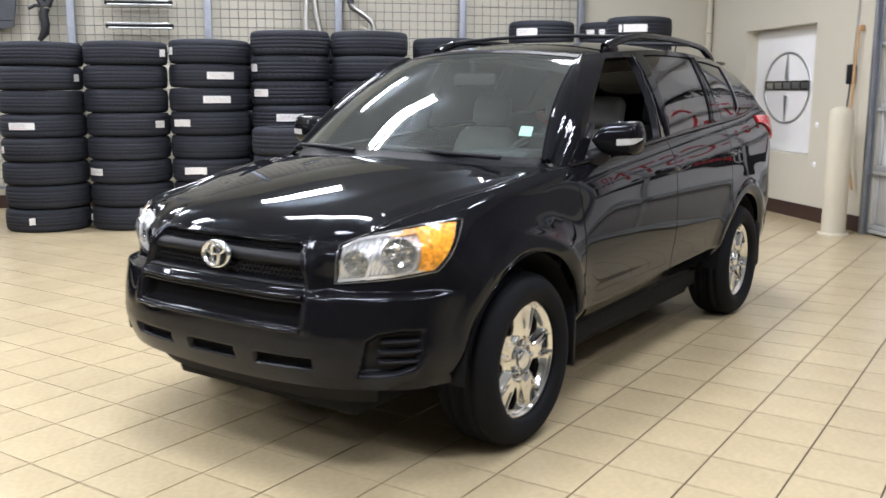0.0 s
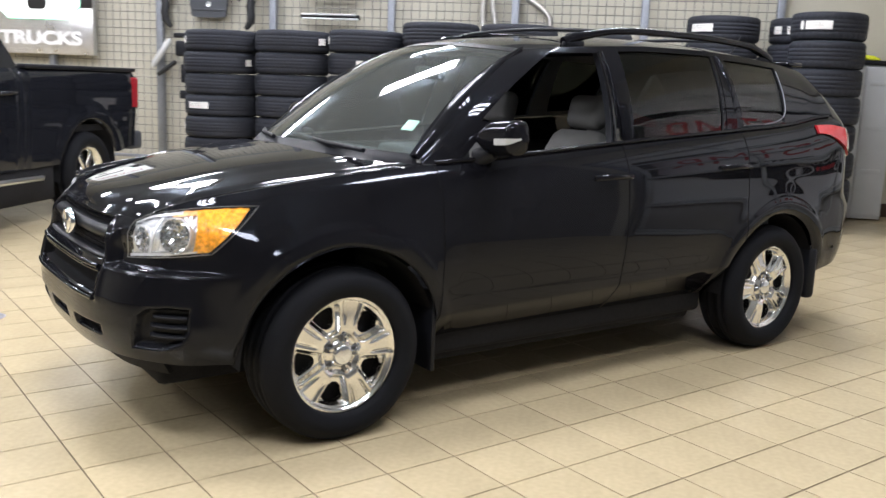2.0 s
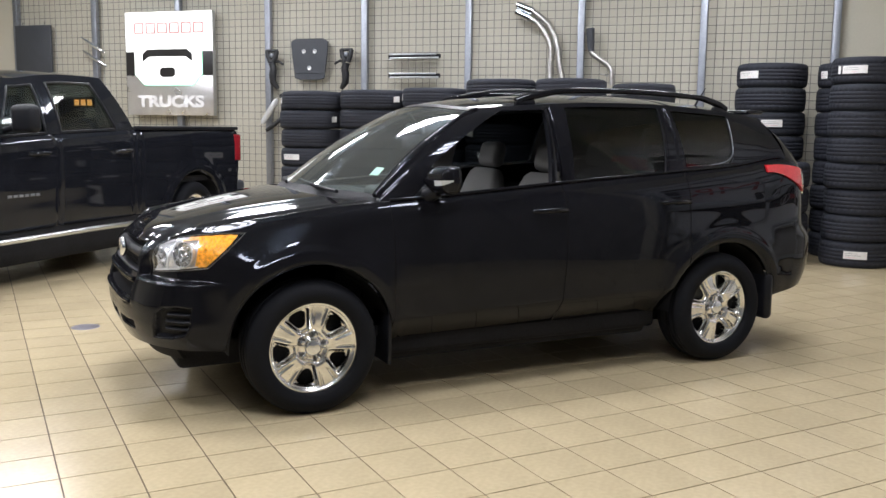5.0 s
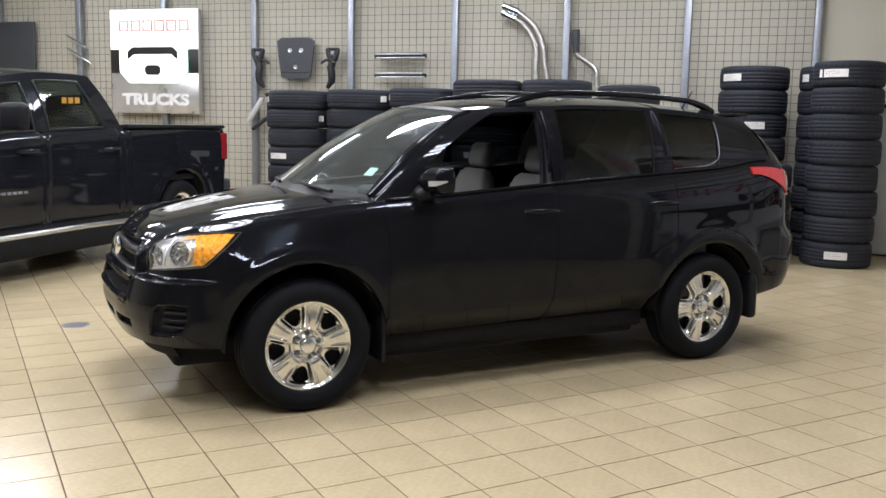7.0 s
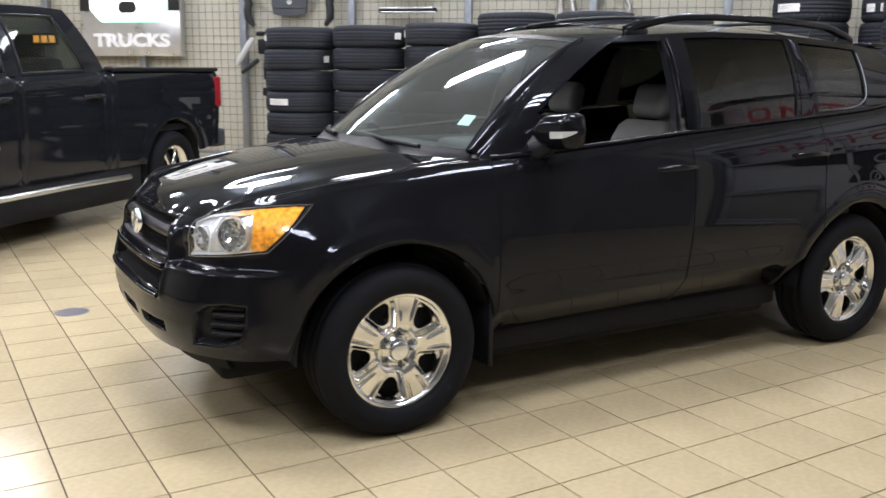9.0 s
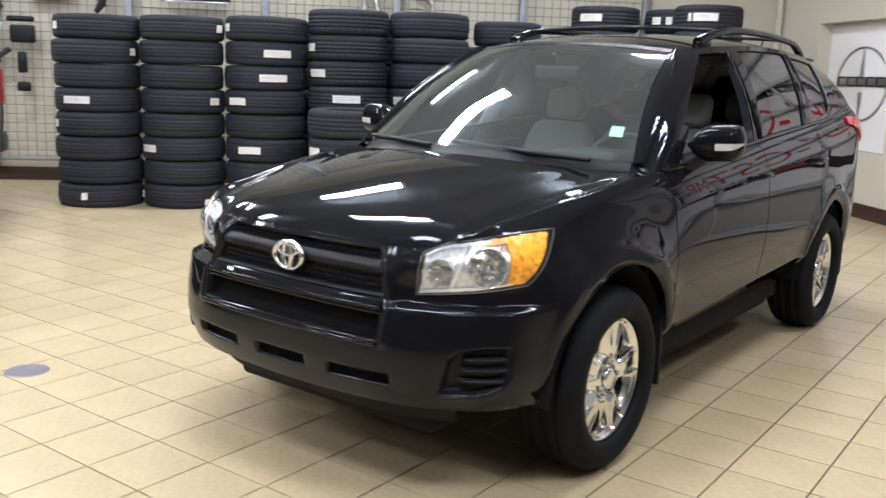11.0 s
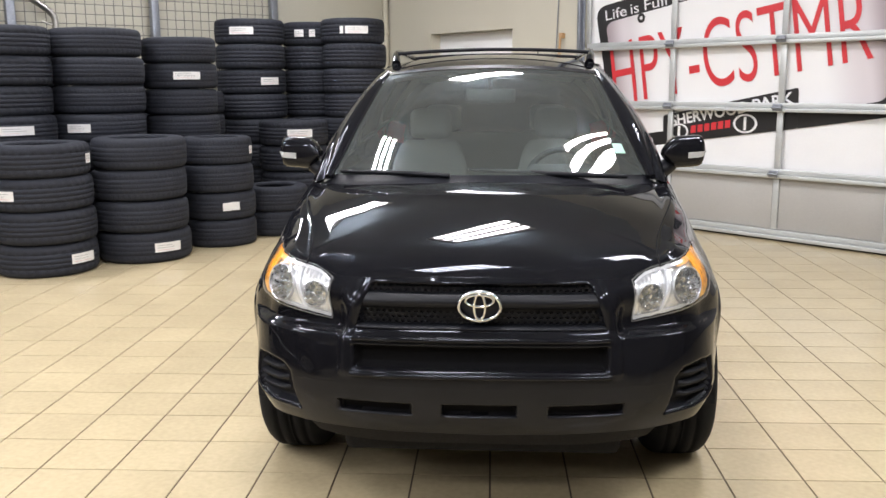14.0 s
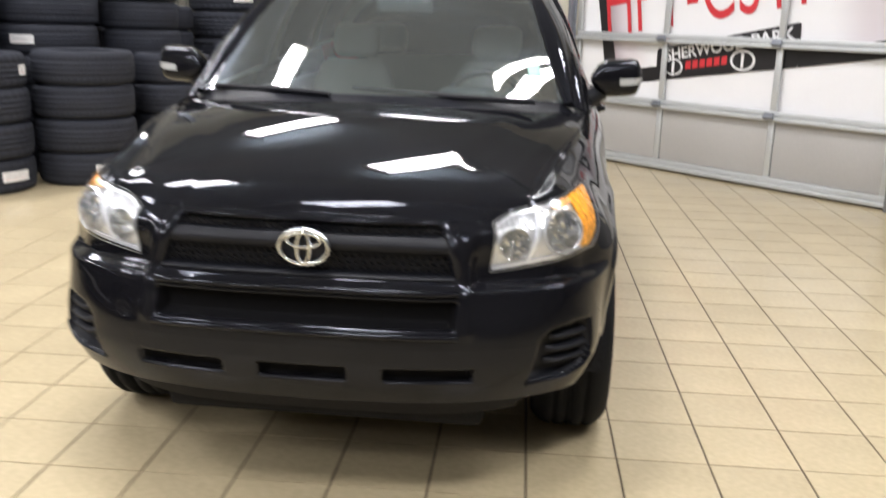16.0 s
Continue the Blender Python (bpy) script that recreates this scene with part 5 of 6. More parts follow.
def car_mirrors(car):
    for s in (1, -1):
        n = 20
        rows = []
        for i in range(n + 1):
            t = i / n
            x = 0.825 + 0.205 * t
            h = 0.076 * (1 - (2 * t - 1.06) ** 6 * 0.55) * (0.75 + 0.25 * smooth01(t * 3)) * (1 if t < 0.9 else max(0.35, 1 - ((t - 0.9) / 0.1) ** 2 * 0.65))
            d = 0.075 * (1 if t < 0.85 else max(0.3, 1 - ((t - 0.85) / 0.15) ** 2 * 0.7))
            ring = []
            for k in range(24):
                a = 2 * math.pi * k / 24
                ca, sa = math.cos(a), math.sin(a)
                ring.append((s * x, 0.695 + d * (abs(ca) ** 0.7) * (1 if ca > 0 else -1) * (0.55 if ca > 0 else 1.0) + 0.03 * t, 1.189 + 0.012 * t + h * (abs(sa) ** 0.75) * (1 if sa > 0 else -1)))
            rows.append(ring + ring[:1])
        p = np.array(rows)
        mir = Geo().grid(p if s == -1 else p[::-1])
        mir.add(p[-1][:-1], [tuple(range(24))], 0, True).add(p[0][:-1], [tuple(range(24))], 0, True)
        mo = part("door_mirror", mir, PAINT, car, "gloss black door mirror")
        part("mirror_glass", Geo().rbox((s * 0.93 - 0.08, 0.735, 1.134), (s * 0.93 + 0.08, 0.743, 1.245), 0.003), CHROME, mo)
        c = p[11:, 12:14] + (0, -0.003, 0)
        c[-1, :, 0] += s * 0.003
        mid = np.array((s * 0.93, 0.70, 1.19))
        c = slab(c if s == -1 else c[::-1], (c - mid) * 0.97 + mid if s == -1 else ((c - mid) * 0.97 + mid)[::-1])
        part("repeater", c, WHITE_LENS, mo, "white indicator lens")
        part("mirror_arm", Geo().tube([(s * 0.80, 0.66, 1.10), (s * 0.87, 0.69, 1.138)], [0.045, 0.035], sides=10), TRIM, mo)
        edge = [(0.452, 1.080), (0.50, 1.135), (0.546, 1.182)]
        part("sail_edge", Geo().tube([(s * (0.792 - 0.35 * (z - 1.08)), y, z) for y, z in edge], 0.0022, sides=6), STEEL, mo)
        # black sail behind the pillar foot
        a, q = np.meshgrid(np.linspace(0.55, 1.12, 6), np.linspace(0.0, 0.30, 5), indexing="ij")
        q = q * (1.3 - 0.5 * (a - 0.55))
        part("mirror_sail", slab(side_point(a, q, 0.006) * (s, 1, 1), side_point(a, q, 0.001) * (s, 1, 1)), PAINT, mo)


def car_inside(car):
    part("cabin_floor", Geo().box((-0.72, 0.25, 0.34), (0.72, 3.1, 0.40)), DARK, car)
    part("dashboard", Geo().rbox((-0.70, 0.28, 0.62), (0.70, 0.78, 1.075), 0.07, segments=4), DASH, car)
    part("instrument_hood", Geo().rbox((0.18, 0.52, 1.03), (0.56, 0.82, 1.13), 0.04, segments=3), DASH, car)
    sw = Geo()
    m = pose(0.37, 0.92, 1.02, 62, 0, 0)
    ring = [[((0.185 + 0.016 * math.cos(b)) * math.cos(a), (0.185 + 0.016 * math.cos(b)) * math.sin(a), 0.016 * math.sin(b)) for b in np.linspace(0, 2 * math.pi, 9)] for a in np.linspace(0, 2 * math.pi, 40, endpoint=False)]
    sw.grid(np.array(ring) @ np.array(m.to_3x3()).T + np.array(m.translation), wrap=True)
    sw.rbox((-0.07, -0.06, -0.02), (0.07, 0.05, 0.02), 0.02, m=m).rbox((-0.18, -0.02, -0.01), (0.18, 0.015, 0.01), 0.008, m=m)
    part("steering_wheel", sw, DASH, car)

    def seat(x, y, wide, name):
        st = Geo().rbox((x - wide, y, 0.50), (x + wide, y + 0.52, 0.68), 0.06, segments=4)
        lean = pose(x, y + 0.50, 0.62, -14)
        rows = []
        for h, w, d in ((0.0, 0.94, 0.9), (0.06, 1.0, 1.0), (0.22, 1.0, 1.0), (0.36, 0.95, 0.95), (0.48, 0.84, 0.85), (0.55, 0.74, 0.7), (0.585, 0.60, 0.4), (0.59, 0.3, 0.1)):
            ring = [(math.copysign(abs(math.cos(t)) ** 0.5, math.cos(t)) * wide * w, (0.085 + (0.02 * abs(math.cos(t)) ** 3 if math.sin(t) < 0 else 0)) * math.copysign(abs(math.sin(t)) ** 0.6, math.sin(t)) * d, h) for t in np.linspace(0, 2 * math.pi, 29)]
            rows.append([tuple(lean @ Vector(c)) for c in ring])
        st.grid(np.array(rows)[:, ::-1])
        so = part(name, st, SEAT, car, "grey cloth seat")
        for hx in ((x,) if wide < 0.4 else (x - 0.36, x + 0.36)):
            part("headrest", Geo().rbox((hx - 0.125, -0.045, 0.60), (hx + 0.125, 0.06, 0.78), 0.05, segments=4, m=pose(0, y + 0.50, 0.62, -14)), SEAT, so)
    seat(0.37, 1.04, 0.245, "driver_seat")
    seat(-0.37, 1.04, 0.245, "passenger_seat")
    seat(0.0, 1.95, 0.64, "rear_seat")
    part("rear_view_mirror", Geo().rbox((-0.125, 0.93, 1.425), (0.125, 0.965, 1.495), 0.025, segments=3).tube([(0, 0.955, 1.48), (0, 0.905, 1.553)], 0.012, sides=8), DASH, car)
    part("headlining", Geo().grid(np.array([[(w * (ROOF_LINE(y)[0] - 0.03), y, ROOF_LINE(y)[1] - 0.045 + 0.04 * (1 - w * w)) for w in np.linspace(1, -1, 9)] for y in np.linspace(1.05, 3.2, 16)])), HEADLINING, car)
    for s in (1, -1):
        part("door_card", Geo().rbox((s * 0.79 - 0.04, 0.48, 0.40), (s * 0.79 + 0.03, 2.75, 1.06), 0.03), DASH, car)


def build_car():
    car = thing("car", "gloss black compact sport utility car parked on the tiles", "car")
    made = car_skirt(car)
    car_hood(car)
    u, v = np.meshgrid(np.linspace(-0.985, 0.985, 41), np.linspace(0.012, 0.975, 17), indexing="ij")
    ws = part("windshield", slab(windshield_point(u, v), windshield_point(u, v, 0.005)), CLEAR, car, "clear windshield with a small sticker")
    ws.visible_shadow = False
    for s in (1, -1):
        u, v = np.meshgrid(np.linspace(0.98, 1.0, 3) * s, np.linspace(0, 1, 17), indexing="ij")
        part("windshield_trim", slab(windshield_point(u, v, -0.003), windshield_point(u, v, 0.012)), PAINT, car)
        # rounded cover of the pillar, from the glass to the side
        v = np.linspace(0, 1, 17)
        e, f = windshield_point(0 * v + 0.992, v, -0.002), side_point(0 * v, v, 0.001)
        rows = np.stack([e, e * 0.65 + f * 0.35 + (0.009, -0.005, 0.012), e * 0.3 + f * 0.7 + (0.010, -0.003, 0.008), f], 1) * (s, 1, 1)
        back = rows - (s * 0.02, -0.01, 0.015)
        part("pillar_cover", slab(rows[::s], back[::s]), PAINT, car)
    u, v = np.meshgrid(np.linspace(-0.99, 0.99, 31), np.linspace(0.955, 1.0, 3), indexing="ij")
    part("header_trim", slab(windshield_point(u, v, -0.002), windshield_point(u, v, 0.02)), TRIM, car)
    us, vs = np.meshgrid(np.linspace(0.835, 0.905, 4), np.linspace(0.18, 0.26, 4), indexing="ij")
    part("sticker", slab(windshield_point(us, vs, -0.0022), windshield_point(us, vs, -0.0010)), STICKER, ws, "pale green inspection sticker")
    # cowl between hood and glass
    x = np.linspace(0, 1, 24)
    a, b = COWL(0.80 * x), WS_LOW(0.735 * x)
    rows = np.stack([np.stack([0.80 * x, a[:, 0] - 0.01, a[:, 1] - 0.012], -1), np.stack([0.76 * x, (a[:, 0] + b[:, 0]) / 2, (a[:, 1] + b[:, 1]) / 2 - 0.03], -1), np.stack([0.735 * x, b[:, 0] + 0.03, b[:, 1] + 0.004], -1)], 1)
    full = np.concatenate([mirrored(rows)[:-1], rows], 0)
    part("cowl", slab(full, full - (0, 0, 0.03)), TRIM, car)
    for pts in ([(0.60, 0.215, 1.125), (0.35, 0.19, 1.135), (0.0, 0.205, 1.152), (-0.08, 0.21, 1.155)], [(-0.16, 0.165, 1.132), (-0.35, 0.20, 1.14), (-0.66, 0.345, 1.135)]):
        part("wiper", Geo().tube(pts, [0.011, 0.012, 0.010, 0.006][:len(pts)], sides=6), TRIM, car, "black windshield wiper")
    car_greenhouse(car)
    car_roof(car)
    car_tail(car)
    car_headlights(car)
    car_front(car, made)
    for s in (1, -1):
        for x, y, z, turn in ((0.772, -0.005, 0.345, 25), (0.781, 2.695, 0.349, 57)):
            wheel(car, s * x, y, z, s, turn)
    car_mirrors(car)
    car_inside(car)
    for s in (1, -1):
        for name, y, z in (("front_door", 1.40, 1.012), ("rear_door", 2.30, 1.04)):
            y0 = CAR.at(CAR.k_of_y(y), z)[0]
            h = Geo().tube([(s * (y0 - 0.005), y - 0.115, z - 0.006), (s * (y0 + 0.028), y - 0.095, z), (s * (y0 + 0.034), y, z + 0.004), (s * (y0 + 0.028), y + 0.085, z), (s * (y0 - 0.005), y + 0.10, z - 0.004)], 0.014, sides=8)
            part("door_handle", h, PAINT, made[(name, s)])
        # liners, flaps and underside
        for cy, cz, r in ARCHES:
            arc = [(cy + (r - 0.003) * math.cos(a), cz + (r - 0.003) * math.sin(a)) for a in np.linspace(0.0, math.pi, 26)]
            p = np.array([[(s * xx, yy, max(zz, 0.2)) for xx in (0.862, 0.78, 0.5)] for yy, zz in arc])
            g = Geo().grid(p)
            g.add([(s * 0.5, yy, max(zz, 0.2)) for yy, zz in arc], [tuple(range(26))], 0, False)
            part("wheel_liner", g, DARK, car)
        for y0, y1, x1, zt in ((0.405, 0.425, 0.872, 0.56), (3.10, 3.17, 0.885, 0.55)):
            part("mud_flap", Geo().rbox((min(s * 0.66, s * x1), y0, 0.215 if y0 < 1 else 0.235), (max(s * 0.66, s * x1), y1, zt), 0.005 if y0 < 1 else 0.03), TRIM, car, "black rubber mud flap")
        part("sill", Geo().rbox((min(s * 0.60, s * 0.75), 0.43, 0.235), (max(s * 0.60, s * 0.75), 2.29, 0.36), 0.03, segments=3), DARK, car)
    part("underbody", Geo().rbox((-0.5, -0.62, 0.205), (0.5, 3.4, 0.42), 0.03).rbox((-0.72, 0.42, 0.195), (0.72, 2.24, 0.40), 0.03), DARK, car)
    part("engine_bay", Geo().box((-0.5, -0.62, 0.42), (0.5, 0.24, 0.80)), DARK, car)
    return car


build_car()


# ---- the pickup truck beside the racks ----
T_PLAN = [(-1, -0.5, -0.92), (0, 0, -0.93), (1, 0.5, -0.90), (2, 0.85, -0.78), (3, 0.98, -0.50), (4, 1.01, 0.0), (5, 1.015, 1.0), (6, 1.015, 2.2), (7, 1.01, 3.2), (8, 1.005, 4.1), (9, 0.985, 4.54), (10, 0.93, 4.66), (11, 0.5, 4.69), (12, 0, 4.69), (13, -0.5, 4.69)]
T_LOW = [(0, 0.42), (3, 0.46), (5, 0.50), (7, 0.52), (9, 0.60), (12, 0.62)]
T_HIGH = [(0, 1.12), (2, 1.15), (4, 1.24), (5, 1.32), (6, 1.37), (7, 1.40), (8, 1.41), (9, 1.41), (12, 1.40)]
T_TOP = curve([(0.0, 0.06), (0.03, 0.03), (0.08, 0.012), (0.2, 0.0), (1.0, 0.0)])
T_LOWIN = curve([(0.4, 0.06), (0.55, 0.03), (0.75, 0.015), (0.95, 0.0), (1.5, 0.0)])
T_ARCHES = [(0.0, 0.42, 0.50), (3.70, 0.42, 0.50)]


def truck_inset(k, z, low, high):
    y = np.interp(k, [p[0] for p in T_PLAN], [p[2] for p in T_PLAN])
    out = T_TOP(high - z) + T_LOWIN(z)
    for cy, cz, r in T_ARCHES:
        d = np.hypot(y - cy, z - cz)
        out = out - 0.022 * np.exp(-((d - r - 0.05) / 0.06) ** 2) * (np.abs(k - 6) < 4)
    return out


TRUCK = Shell(T_PLAN, T_LOW, T_HIGH, truck_inset)
T_BELT = curve([(0, 0.66), (1, 0.82), (2, 1.45), (3, 1.56), (4, 2.37), (5, 2.66)])
T_ROOFY = curve([(0, 1.16), (1, 1.24), (2, 1.48), (3, 1.58), (4, 2.17), (5, 2.42)])
T_ROOF = curve([(1.3, 0.70, 1.84), (1.7, 0.735, 1.895), (2.2, 0.745, 1.905), (2.9, 0.725, 1.875)])


def truck_side(a, q, push=0.0):
    a, q = np.broadcast_arrays(np.asarray(a, float), np.asarray(q, float))
    low = TRUCK.top(TRUCK.k_of_y(T_BELT(a)))
    ry = T_ROOFY(a)
    rl = T_ROOF(ry)
    p = low + (np.stack([rl[..., 0], ry, rl[..., 1]], -1) - low) * q[..., None]
    p[..., 0] += 0.03 * 4 * q * (1 - q) + push
    return p


T_PANES = [(1.03, 1.93, 0.03, 0.86), (3.10, 4.02, 0.03, 0.86)]


def build_truck():
    tr = thing("pickup_truck", "black crew cab pickup truck with a chrome running board", "truck", ROOM @ pose(7.12, -9.80, 0, 0, 0, 90))
    k = np.r_[np.linspace(0, 3, 30), TRUCK.k_of_y(np.arange(-0.48, 4.52, 0.035)), np.linspace(9.02, 12, 20)]
    v = np.linspace(0, 1, 34)
    kk, vv = np.meshgrid(k, v, indexing="ij")
    z = TRUCK.low(kk) + (TRUCK.high(kk) - TRUCK.low(kk)) * vv
    yy = TRUCK.plan(kk)[..., 1]
    push = np.zeros(kk.shape)
    for c in (0.62, 1.51, 2.60, 2.72):
        push -= 0.02 * (np.abs(yy - c) < 0.018)
    p = TRUCK.at(kk, z, push)
    gone = np.zeros(kk.shape, bool)
    for cy, cz, r in T_ARCHES:
        dy, dz = p[..., 1] - cy, p[..., 2] - cz
        d = np.hypot(dy, dz) + 1e-9
        near = (d < r) & (np.abs(p[..., 0]) > 0.7)
        gone |= d < r - 0.03
        p[..., 1], p[..., 2] = np.where(near, cy + dy / d * r, p[..., 1]), np.where(near, cz + dz / d * r, p[..., 2])
    keep = lambda i, j: not (gone[i, j] and gone[i + 1, j] and gone[i, j + 1] and gone[i + 1, j + 1])
    last = len(k) - 2
    for s in (1, -1):
        q = p * (s, 1, 1)
        part("body_side", Geo().grid(q if s == 1 else q[::-1], keep=keep if s == 1 else (lambda i, j: keep(last - i, j))), TRUCK_PAINT, tr)
    # hood
    kh = np.linspace(0, 4.9, 40)
    e = TRUCK.top(kh)
    w = np.linspace(-1, 1, 21)
    rows = [[(ex * t, -0.86 + (ey + 0.86) * 1.0 if abs(t) > 0.99 else max(ey, -0.86) * abs(t) ** 2 + (-0.86 + 1.75 * i / 39) * (1 - abs(t) ** 2), ez + 0.05 * (1 - t * t)) for t in w] for i, (ex, ey, ez) in enumerate(e)]
    part("hood", Geo().grid(np.array(rows)), TRUCK_PAINT, tr)
    # cab sides
    al = sorted(set(np.round(np.r_[np.linspace(0, 5, 61), [c for t in T_PANES for c in t[:2]]], 4)))
    ql = sorted(set(np.round(np.r_[np.linspace(0, 1, 15), [c for t in T_PANES for c in t[2:]]], 4)))
    aa, qq = np.meshgrid(al, ql, indexing="ij")
    side = truck_side(aa, qq)

    def solid(i, j):
        a, q = (al[i] + al[i + 1]) / 2, (ql[j] + ql[j + 1]) / 2
        return not any(t[0] < a < t[1] and t[2] < q < t[3] for t in T_PANES)
    for s in (1, -1):
        q = side * (s, 1, 1)
        part("cab_frame", Geo().grid(q if s == 1 else q[::-1], keep=solid if s == 1 else (lambda i, j: solid(len(al) - 2 - i, j))), TRUCK_PAINT, tr)
        for a0, a1, q0, q1 in T_PANES:
            na, nq = np.meshgrid(np.linspace(a0, a1, 10), np.linspace(q0, q1, 8), indexing="ij")
            pane = part("side_window", slab((truck_side(na, nq, -0.012) * (s, 1, 1))[::s], (truck_side(na, nq, -0.017) * (s, 1, 1))[::s]), CAB_GLASS, tr)
            pane.visible_shadow = False
            ring = [(a, q0) for a in np.linspace(a0, a1, 12)] + [(a1, q) for q in np.linspace(q0, q1, 8)] + [(a, q1) for a in np.linspace(a1, a0, 12)] + [(a0, q) for q in np.linspace(q1, q0, 8)]
            path = truck_side(np.array([c[0] for c in ring]), np.array([c[1] for c in ring]), 0.002) * (s, 1, 1)
            part("window_seal", Geo().tube([tuple(c) for c in path], 0.011, sides=6), TRIM, tr)
    # roof, windshield, back window
    roof = np.array([[(T_ROOF(y)[0] * w, y, T_ROOF(y)[1] + 0.05 * (1 - abs(w) ** 2.4)) for w in np.linspace(-1, 1, 21)] for y in np.linspace(1.16, 2.42, 20)])
    part("roof", slab(roof, roof - (0, 0, 0.03)), TRUCK_PAINT, tr)
    ws = np.array([[((0.86 + (0.70 - 0.86) * t) * w, (0.46 + 0.18 * w * w) + (1.16 - 0.46 - 0.14 * w * w) * t, 1.30 + (1.90 - 1.30) * t - 0.05 * w * w * t) for t in np.linspace(0, 1, 8)] for w in np.linspace(-1, 1, 15)])
    o = part("windshield", slab(ws, ws - (0, -0.004, 0.004)), CAB_GLASS, tr)
    o.visible_shadow = False
    bw = np.array([[((0.90 + (0.70 - 0.90) * t) * w, 2.64 - 0.24 * t, 1.36 + 0.52 * t + 0.04 * t * (1 - w * w)) for t in np.linspace(0, 1, 8)] for w in np.linspace(-1, 1, 15)])
    o = part("back_window", slab(bw, bw - (0, 0.004, 0)), CAB_GLASS, tr)
    o.visible_shadow = False
    # cab floor, seats and bed
    part("cab_floor", Geo().box((-0.92, 0.3, 0.55), (0.92, 2.62, 0.72)), DARK, tr)
    part("dashboard", Geo().rbox((-0.85, 0.5, 0.9), (0.85, 0.9, 1.30), 0.06, segments=3), DASH, tr)
    for x in (0.45, -0.45):
        for y in (1.08, 1.92):
            st = Geo().rbox((x - 0.3, y - 0.1, 0.85), (x + 0.3, y + 0.42, 1.02), 0.06, segments=3).rbox((x - 0.28, y + 0.36, 0.95), (x + 0.28, y + 0.52, 1.5), 0.06, segments=3).rbox((x - 0.14, y + 0.38, 1.50), (x + 0.14, y + 0.48, 1.70), 0.04, segments=3)
            part("seat", st, DASH, tr)
    part("bed", Geo().box((-0.94, 2.74, 0.80), (0.94, 4.62, 0.86)).box((-0.94, 2.68, 0.86), (0.94, 2.73, 1.39)), DARK, tr)
    for s in (1, -1):
        part("bed_rail", Geo().rbox((s * 0.955 - 0.055, 2.72, 1.385), (s * 0.955 + 0.045, 4.61, 1.425), 0.012), TRIM, tr)
        part("tail_lamp", Geo().rbox((s * 0.955 - 0.05, 4.53, 1.00), (s * 0.955 + 0.03, 4.703, 1.335), 0.025, segments=3), DEEP_RED, tr, "red tail lamp")
        part("running_board", Geo().tube([(s * 1.0, 0.45, 0.42), (s * 1.09, 0.62, 0.44), (s * 1.10, 1.9, 0.45), (s * 1.09, 2.75, 0.44), (s * 1.0, 2.88, 0.42)], 0.024, sides=12), ALLOY, tr, "chrome tube running board")
        for y in (1.16, 2.30):
            part("door_handle", Geo().tube([(s * 1.0, y, 1.17), (s * 1.045, y + 0.03, 1.175), (s * 1.045, y + 0.2, 1.18), (s * 1.0, y + 0.23, 1.175)], 0.018, sides=8), TRUCK_PAINT, tr)
        mi = part("door_mirror", Geo().rbox((s * 1.17 - 0.13, 0.90, 1.36), (s * 1.17 + 0.13, 1.02, 1.60), 0.05, segments=3), TRIM, tr, "black door mirror")
        part("mirror_arm", Geo().tube([(s * 0.92, 0.98, 1.38), (s * 1.10, 0.97, 1.42)], 0.03, sides=8), TRIM, mi)
        for cy in (0.0, 3.70):
            wh = new("wheel")
            wh.parent = tr
            wh.matrix_basis = Matrix.Translation((s * 0.86, cy, 0.40)) @ pose(0, 0, 0, 0, 90 * s, 0)
            pr = [(0.26, 0.02), (0.265, 0.0), (0.30, -0.015), (0.345, -0.012), (0.375, 0.01), (0.392, 0.04), (0.400, 0.075), (0.392, 0.078), (0.392, 0.09), (0.402, 0.094), (0.402, 0.135)]
            pr = [(a, 0.135 - b) for a, b in pr] + [(a, b - 0.135) for a, b in pr[::-1]]
            part("tyre", Geo().lathe(pr, 56), CAR_RUBBER, wh)
            rm = Geo().lathe([(0.0, 0.075), (0.06, 0.078), (0.08, 0.06)], 24).lathe([(0.205, 0.05), (0.22, 0.09), (0.255, 0.115), (0.265, 0.112), (0.26, 0.06)], 48)
            for i in range(6):
                rm.rbox((-0.032, 0.05, 0.045), (0.032, 0.225, 0.085), 0.012, m=pose(0, 0, 0, 0, 0, 60 * i))
            part("rim", rm, RIM, wh, "silver six-spoke alloy wheel")
            part("brake_disc", Geo().lathe([(0.0, 0.0), (0.24, 0.0), (0.24, -0.05), (0.0, -0.05)], 32), DARK, wh)
            arc = [(cy + 0.505 * math.cos(a), 0.42 + 0.505 * math.sin(a)) for a in np.linspace(-0.15, math.pi + 0.15, 22)]
            part("wheel_liner", Geo().grid(np.array([[(s * xx, yy2, zz) for xx in (0.97, 0.6)] for yy2, zz in arc])).add([(s * 0.6, a, b) for a, b in arc], [tuple(range(22))], 0, False), DARK, tr)
        for i in range(6):
            part("badge_bar", Geo().rbox((s * 1.008 - 0.004, 0.88 + 0.065 * i, 0.80), (s * 1.008 + 0.004, 0.88 + 0.065 * i + 0.05, 0.825), 0.003), STEEL, tr)
    part("rear_bumper", Geo().rbox((-0.95, 4.61, 0.56), (0.95, 4.83, 0.76), 0.04, segments=3), BLUEGREY, tr, "dark grey rear bumper")
    # the wide lower box is added to stand for the shade under the truck
    part("chassis", Geo().rbox((-0.6, -0.6, 0.30), (0.6, 4.5, 0.62), 0.03).rbox((-0.96, 0.52, 0.20), (0.96, 3.14, 0.55), 0.03), DARK, tr)
